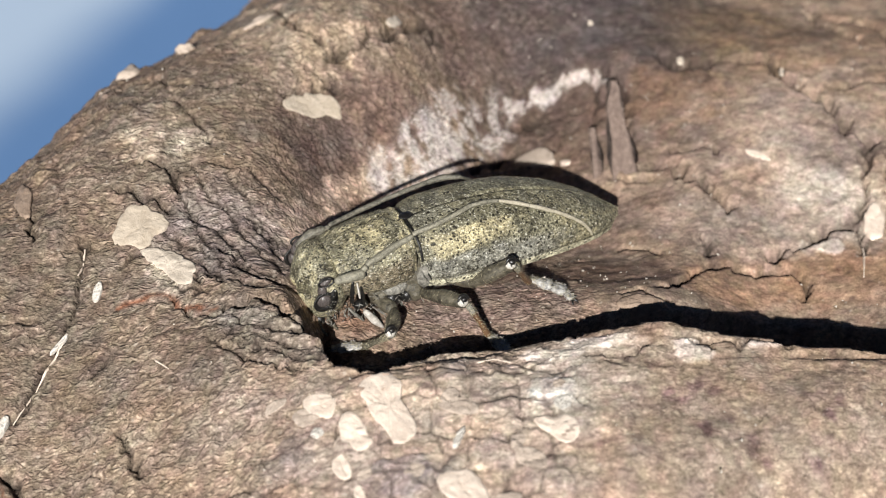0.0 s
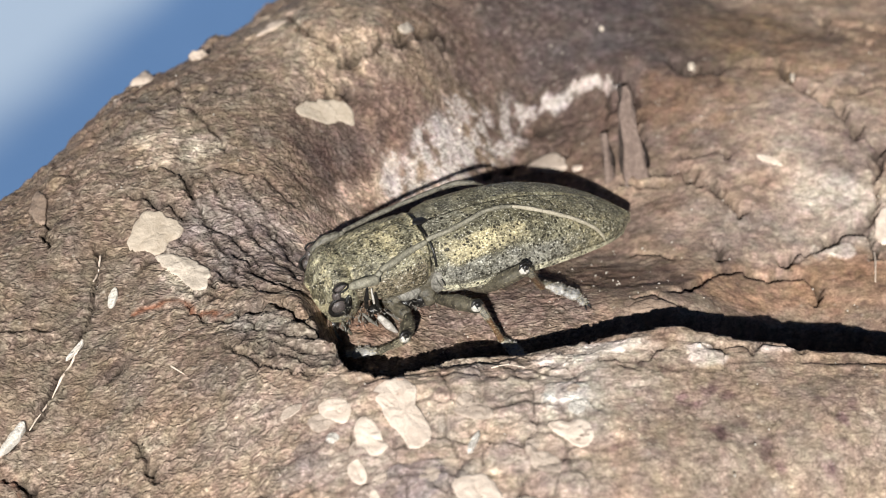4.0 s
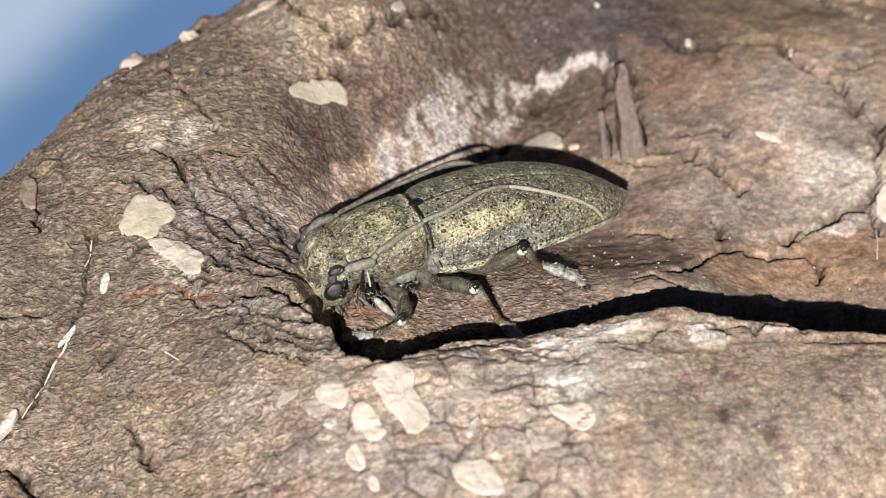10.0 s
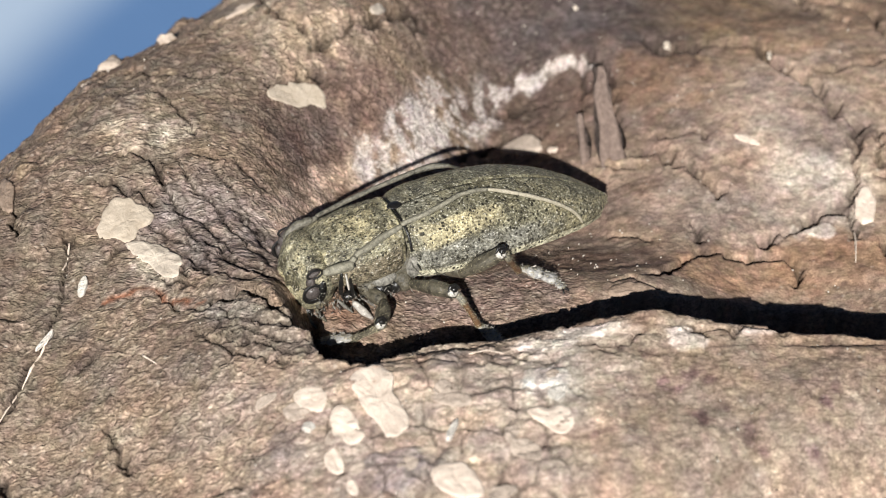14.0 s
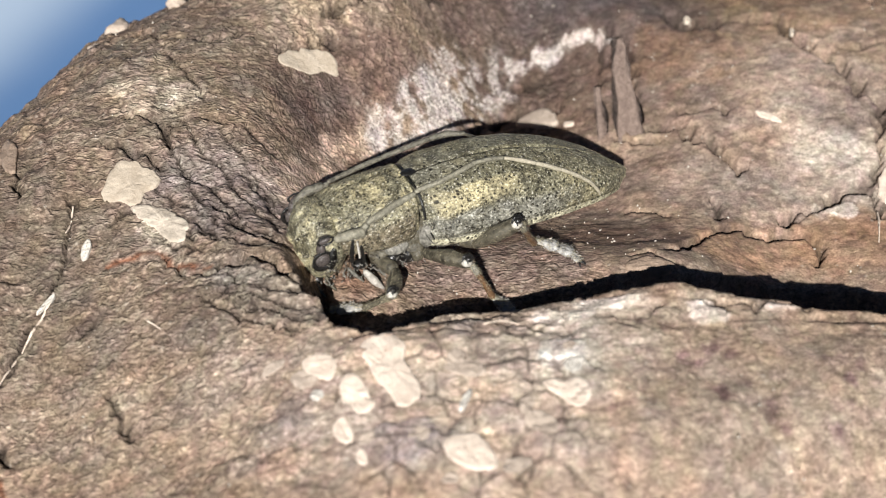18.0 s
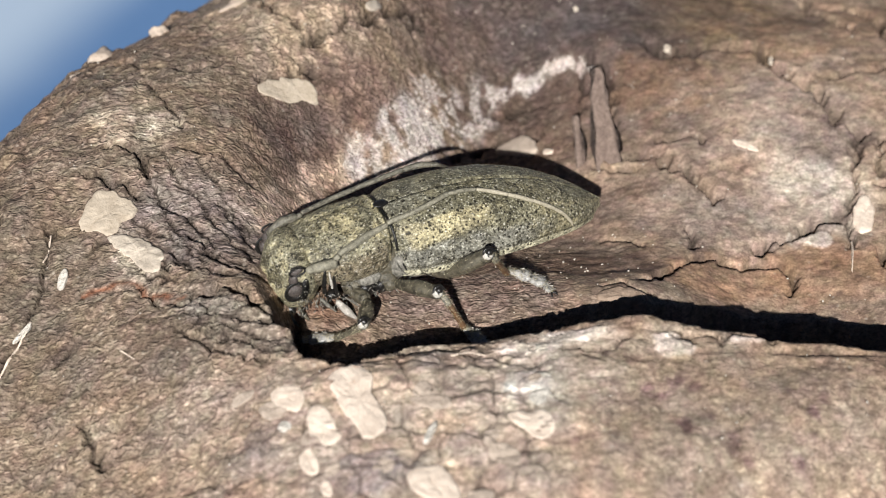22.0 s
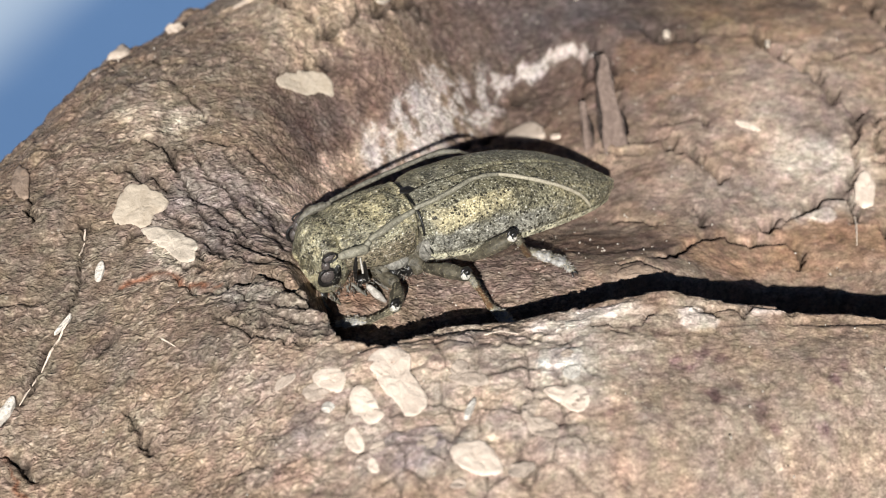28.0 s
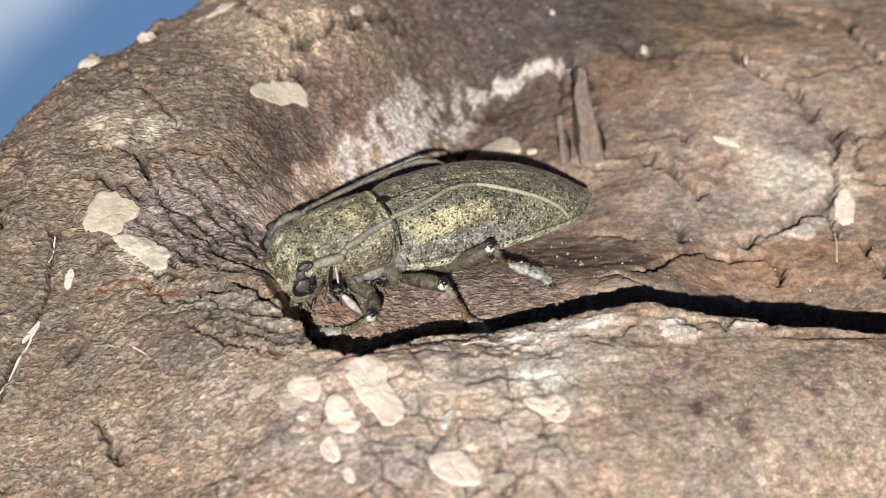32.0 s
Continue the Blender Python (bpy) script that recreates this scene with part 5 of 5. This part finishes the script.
def leg(coxa, thigh, shin, feet, thick, label, shin_material):
    root = rod_part("leg", coxa, (thick * 1.1, thick * .95), LEG, beetle, label)
    rod_part("femur", thigh, (thick * .6, thick * 1.05, thick * .85), LEG, root, "", .95)
    knee = Vector(thigh[-1])
    bm = bmesh.new()
    ball(bm, spot(*(knee + TO_LIGHT * thick * .30)), (thick * .70, thick * .62, thick * .66), (0, 0, 0), 18, 12)
    joint = part("knee", bm, KNEE, root, "whitish knee with a black spot")
    bm = bmesh.new()
    ball(bm, spot(*(knee + TO_LIGHT * thick * .55 + Vector((.10, .02, .12)) * thick * 2)), (thick * .48, thick * .40, thick * .5), (0, 30, 0), 16, 10)
    ball(bm, spot(*(knee + TO_LIGHT * thick * .62 + Vector((.02, -.04, -.03)) * thick * 2)), (thick * .24, thick * .3, thick * .36), (0, -20, 0), 12, 8)
    rod(bm, [spot(*(knee + Vector(q) * thick)) for q in ((-.75, -.25, .55), (-.35, 0, 1.0), (.35, .05, 1.0), (.8, -.2, .5))], (.05, .10, .10, .05), 8)
    part("knee_spot", bm, BLACK, joint)
    rod_part("tibia", shin, (thick * .36, thick * .36, thick * .46), shin_material, root)
    bm = bmesh.new()
    a, b = Vector(shin[0]), Vector(shin[1])
    rod(bm, [spot(*a), spot(*a.lerp(b, .45))], (thick * .42, thick * .4), 12)
    part("tibia_base", bm, SIDE if shin_material is SHIN else LEG, root)
    for (a, b), broad in zip(zip(feet[:-1], feet[1:]), (.6, 1.0, 1.0, .5)):
        lobe = rod_part("tarsus_segment", (a, tuple((p * .15 + q * .85) for p, q in zip(a, b))), (thick * .55 * broad, thick * broad), FOOT, root, "", .45)
        # a fringe of white hair along each lobe
        bm = bmesh.new()
        d = (Vector(b) - Vector(a)).normalized()
        across = Vector((-d.y, d.x, 0)).normalized()
        for k in range(30):
            side = -1 if k % 2 else 1
            at = Vector(a).lerp(Vector(b), .2 + .75 * k / 29) + across * thick * broad * side * .85
            out = across * side * leg_random.uniform(.03, .12) + d * leg_random.uniform(-.02, .14) + Vector((0, 0, leg_random.uniform(-.03, .10)))
            rod(bm, [spot(*at), spot(*(at + out))], (.018, .008), 4)
        part("fringe", bm, HORN, lobe)
    end = feet[-1]
    back = feet[-2]
    bm = bmesh.new()
    d = (Vector(end) - Vector(back)).normalized()
    across = Vector((-d.y, d.x, 0))
    for k in (-1, 1):
        rod(bm, [spot(*(Vector(end))), spot(*(Vector(end) + d * .2 + across * .14 * k)), spot(*(Vector(end) + d * .32 + across * .16 * k - Vector((0, 0, .12))))], (.06, .05, .02), 8)
    part("claw", bm, BLACK, root)


def both(coxa, thigh, shin, feet, thick, label, far, shin_material=SHIN):
    """A leg, and its fellow on the far side, drawn in closer."""
    leg(coxa, thigh, shin, feet, thick, label, shin_material)
    over = lambda p: (p[0], -p[1] * far, min(p[2], .1) - .55)
    leg(*([over(p) for p in way] for way in (coxa, thigh, shin, feet)), thick, label, shin_material)


both(((1.9, -1.5, -.5), (2.3, -2.2, -.35)), ((2.25, -2.45, -.3), (2.95, -3.05, .5), (3.66, -3.5, 1.14)),
     ((3.95, -3.45, .95), (4.55, -2.95, -.2), (5.15, -2.5, -1.2)),
     ((5.25, -2.35, -1.2), (5.6, -2.5, -1.3), (6.0, -2.95, -1.36), (6.45, -3.5, -1.42), (6.62, -4.1, -1.55)), .37, "grey-green hind leg with a brown shin", .62)
both(((-.5, -1.2, -.6), (-.35, -1.95, -.35)), ((-.1, -2.3, -.2), (.4, -3.4, .3), (.88, -4.3, .55)),
     ((1.08, -4.4, .4), (1.5, -4.8, -.45), (1.8, -5.05, -1.15)),
     ((1.83, -5.1, -1.2), (2.0, -5.35, -1.3), (2.15, -5.65, -1.42), (2.25, -5.9, -1.55), (2.35, -6.2, -1.7)), .36, "grey-green middle leg with a brown shin", .5)
both(((-2.0, -1.3, -.6), (-1.75, -2.3, -.45)), ((-1.75, -2.6, -.4), (-2.2, -3.6, 0), (-2.7, -4.35, .08)),
     ((-2.85, -4.4, -.05), (-3.3, -3.95, -.6), (-3.65, -3.6, -1.0)),
     ((-3.7, -3.55, -1.0), (-3.95, -3.4, -1.05), (-4.25, -3.25, -1.1), (-4.6, -3.1, -1.15), (-4.95, -2.95, -1.2)), .34, "dark grey front leg folded beside the head", .55, LEG)

# underside
bm = bmesh.new()
ball(bm, spot(4.6, 0, -.25), (5.5, 2.0, .85), (0, 3.5, 0), 48, 24)
part("abdomen", bm, BELLY, beetle, "pale olive underside")
bm = bmesh.new()
ball(bm, spot(-.2, 0, .2), (1.7, 1.85, 1.15), (0, 0, 0), 32, 18)
thorax = part("thorax", bm, LEG, beetle, "grey underside between the legs")
for side in (-1, 1):
    for name, at, size, turn, material in (("coxa", (-.4, 1.6, -.25), (.5, .5, .5), 0, LEG), ("side_plate", (.25, 1.72, .35), (.50, .34, .62), 20, SIDE),
                                           ("side_plate", (.95, 1.85, .0), (.62, .34, .36), 12, SIDE), ("coxa", (-1.8, 1.2, -.35), (.6, .6, .5), 0, LEG),
                                           ("side_plate", (-1.2, 1.6, .05), (.6, .36, .3), -8, SIDE)):
        bm = bmesh.new()
        ball(bm, spot(at[0], at[1] * side, at[2]), size, (0, turn, 0))
        part(name, bm, material, thorax)
    for way, r in ((((.2, 2.1, .74), (.4, 2.14, .3), (.66, 2.1, -.1)), .035),
                   (((.6, 2.0, .3), (1.1, 2.2, .05), (1.6, 2.2, -.1)), .035)):
        rod_part("suture", [(a, b * side, c) for a, b, c in way], [r] * len(way), BLACK, thorax)
    for way, r in ((((-2.58, 2.05, -.25), (-2.25, 2.1, -.6), (-1.91, 2.1, -1.0)), .07), (((-.1, 2.12, .85), (.12, 2.18, .35), (.5, 2.16, 0)), .05)):
        rod_part("sternal_ridge", [(a, b * side, c) for a, b, c in way], [r * .5] + [r * .8] * (len(way) - 2) + [r * .4], SIDE, thorax)
# black balls in place of the shadowed pockets between legs and body
for at, size in (((-1.45, -1.72, -.5), (.42, .3, .42)), ((-3.0, -1.65, -.25), (.35, .25, .22)), ((-.75, -1.8, -.45), (.3, .25, .35)), ((1.5, -1.7, -.35), (.5, .3, .25))):
    bm = bmesh.new()
    ball(bm, spot(*at), size)
    part("membrane", bm, BLACK, thorax, "black ball that stands in for the shade between the plates")
bm = bmesh.new()
ball(bm, spot(.08, .05, 2.64), (.42, .24, .09), (0, 6, 12))
part("scutellum", bm, BLACK, beetle, "small black shield between the wing cases")

# a black rod for the shaded gap between neck shield and wing cases
joint_way = []
for k in range(15):
    a = -1.4 + 2.8 * k / 14
    c, d = math.cos(a), math.sin(a)
    joint_way.append((-.04 + .12 * abs(d), 1.78 * math.copysign(abs(d) ** .85, d), .95 + 1.60 * math.copysign(abs(c) ** .85, c) * (1 if c > 0 else .75)))
rod_part("joint_skin", joint_way, [.06] * 15, BLACK, beetle, "black rod standing in for the shaded gap between neck shield and wing cases")

# mouthparts
bm = bmesh.new()
ball(bm, spot(-5.05, 0, -1.35), (.35, .85, .3), (0, 20, 0))
part("labrum", bm, FACE, beetle)
for side in (-1, 1):
    bm = bmesh.new()
    rod(bm, [spot(-4.75, side * 1.0, -1.0), spot(-5.05, side * .8, -1.5), spot(-5.2, side * .2, -1.7)], (.28, .24, .06), 12)
    part("mandible", bm, BLACK, beetle, "black jaw")
    rod_part("trochanter", ((-2.96, side * 2.2, -.32), (-2.6, side * 2.32, -.85), (-2.2, side * 2.3, -1.4)), (.14, .19, .09), HORN, beetle, "whitish joint of the front leg")
    for name, way, r, m in (("neck_fold", ((-3.4, 1.80, 1.3), (-3.48, 1.86, .7), (-3.45, 1.82, .15)), .11, BLACK), ("neck_band", ((-3.23, 1.88, 1.26), (-3.18, 1.93, .8), (-3.11, 1.9, .35)), .06, KNEE),
                            ("neck_fold", ((-3.04, 1.86, .95), (-2.96, 1.92, .4), (-2.89, 1.88, -.05)), .08, BLACK)):
        rod_part(name, [(s, v * side, z) for s, v, z in way], (r * .5, r, r * .8), m, beetle, "pale band of the neck" if m is KNEE else "")
    rod_part("maxilla", ((-3.7, side * 2.0, .0), (-3.4, side * 2.05, -.42), (-3.02, side * 2.02, -.95)), (.08, .15, .06), SIDE, beetle, "", .6)
    rod_part("palp", ((-4.5, side * 1.4, -.7), (-4.4, side * 1.7, -.95), (-4.25, side * 1.85, -1.15)), (.08, .10, .05), LEG, beetle)
    rod_part("palp", ((-4.9, side * 1.2, -.9), (-4.85, side * 1.6, -1.2), (-4.7, side * 1.8, -1.45)), (.05, .07, .03), SIDE, beetle)

# short pale hairs that lie back along the shell
hair_random = random.Random(11)
GOLD = dusty("golden_hair", (.40, .35, .22), (.62, .56, .40), 3000, .5, None, .00001)


def hairs(source, count, long, parent):
    me = source.data
    bm = bmesh.new()
    polys = me.polygons
    for _ in range(count):
        f = polys[hair_random.randrange(len(polys))]
        n = f.normal
        back = Vector((1, hair_random.uniform(-.5, .5), hair_random.uniform(-.2, .2)))
        d = (back - n * back.dot(n)).normalized() * .86 + n * hair_random.uniform(.25, .7)
        root = f.center - n * .00001
        side = d.cross(n).normalized() * .000011
        tall = n.normalized() * .000011
        tip = root + d * long * hair_random.uniform(.6, 1.3) * MM
        a, b, c, e = (bm.verts.new(q) for q in (root + side, root - side, root + tall, tip))
        for tri in ((a, b, e), (b, c, e), (c, a, e)):
            bm.faces.new(tri)
    tagged(part("setae", bm, GOLD, parent), kind="stuff")


def tufts(name, material, count, parent):
    """Bristly hair that hangs in tangles from the underside, between head and legs."""
    bm = bmesh.new()
    for _ in range(count):
        a = hair_random.uniform(-4.9, 1.6)
        side = -1 if hair_random.random() < .75 else 1
        at = Vector((a, side * hair_random.uniform(1.5, 2.05), hair_random.uniform(-.75, .15)))
        way = [at]
        turn = Vector((hair_random.uniform(-.5, .5), side * hair_random.uniform(.1, .6), hair_random.uniform(-.7, .1))).normalized()
        for _ in range(2):
            turn = (turn + Vector([hair_random.uniform(-.5, .5) for _ in range(3)])).normalized()
            way.append(way[-1] + turn * hair_random.uniform(.06, .15))
        rod(bm, [spot(*p) for p in way], (.026, .02, .008), 4)
    tagged(part(name, bm, material, parent), kind="stuff")


tufts("bristles", BLACK, 110, thorax)
tufts("bristles", SIDE, 220, thorax)

for ob in list(beetle.children):
    if ob.name.startswith("elytron"):
        hairs(ob, 3600, .17, ob)
    elif ob.name.startswith("pronotum") or ob.name.startswith("head"):
        hairs(ob, 2200, .14, ob)
    elif ob.name.startswith("leg"):
        for limb in list(ob.children):
            if limb.name.startswith(("femur", "tibia", "tarsus")):
                hairs(limb, 160, .2, ob)
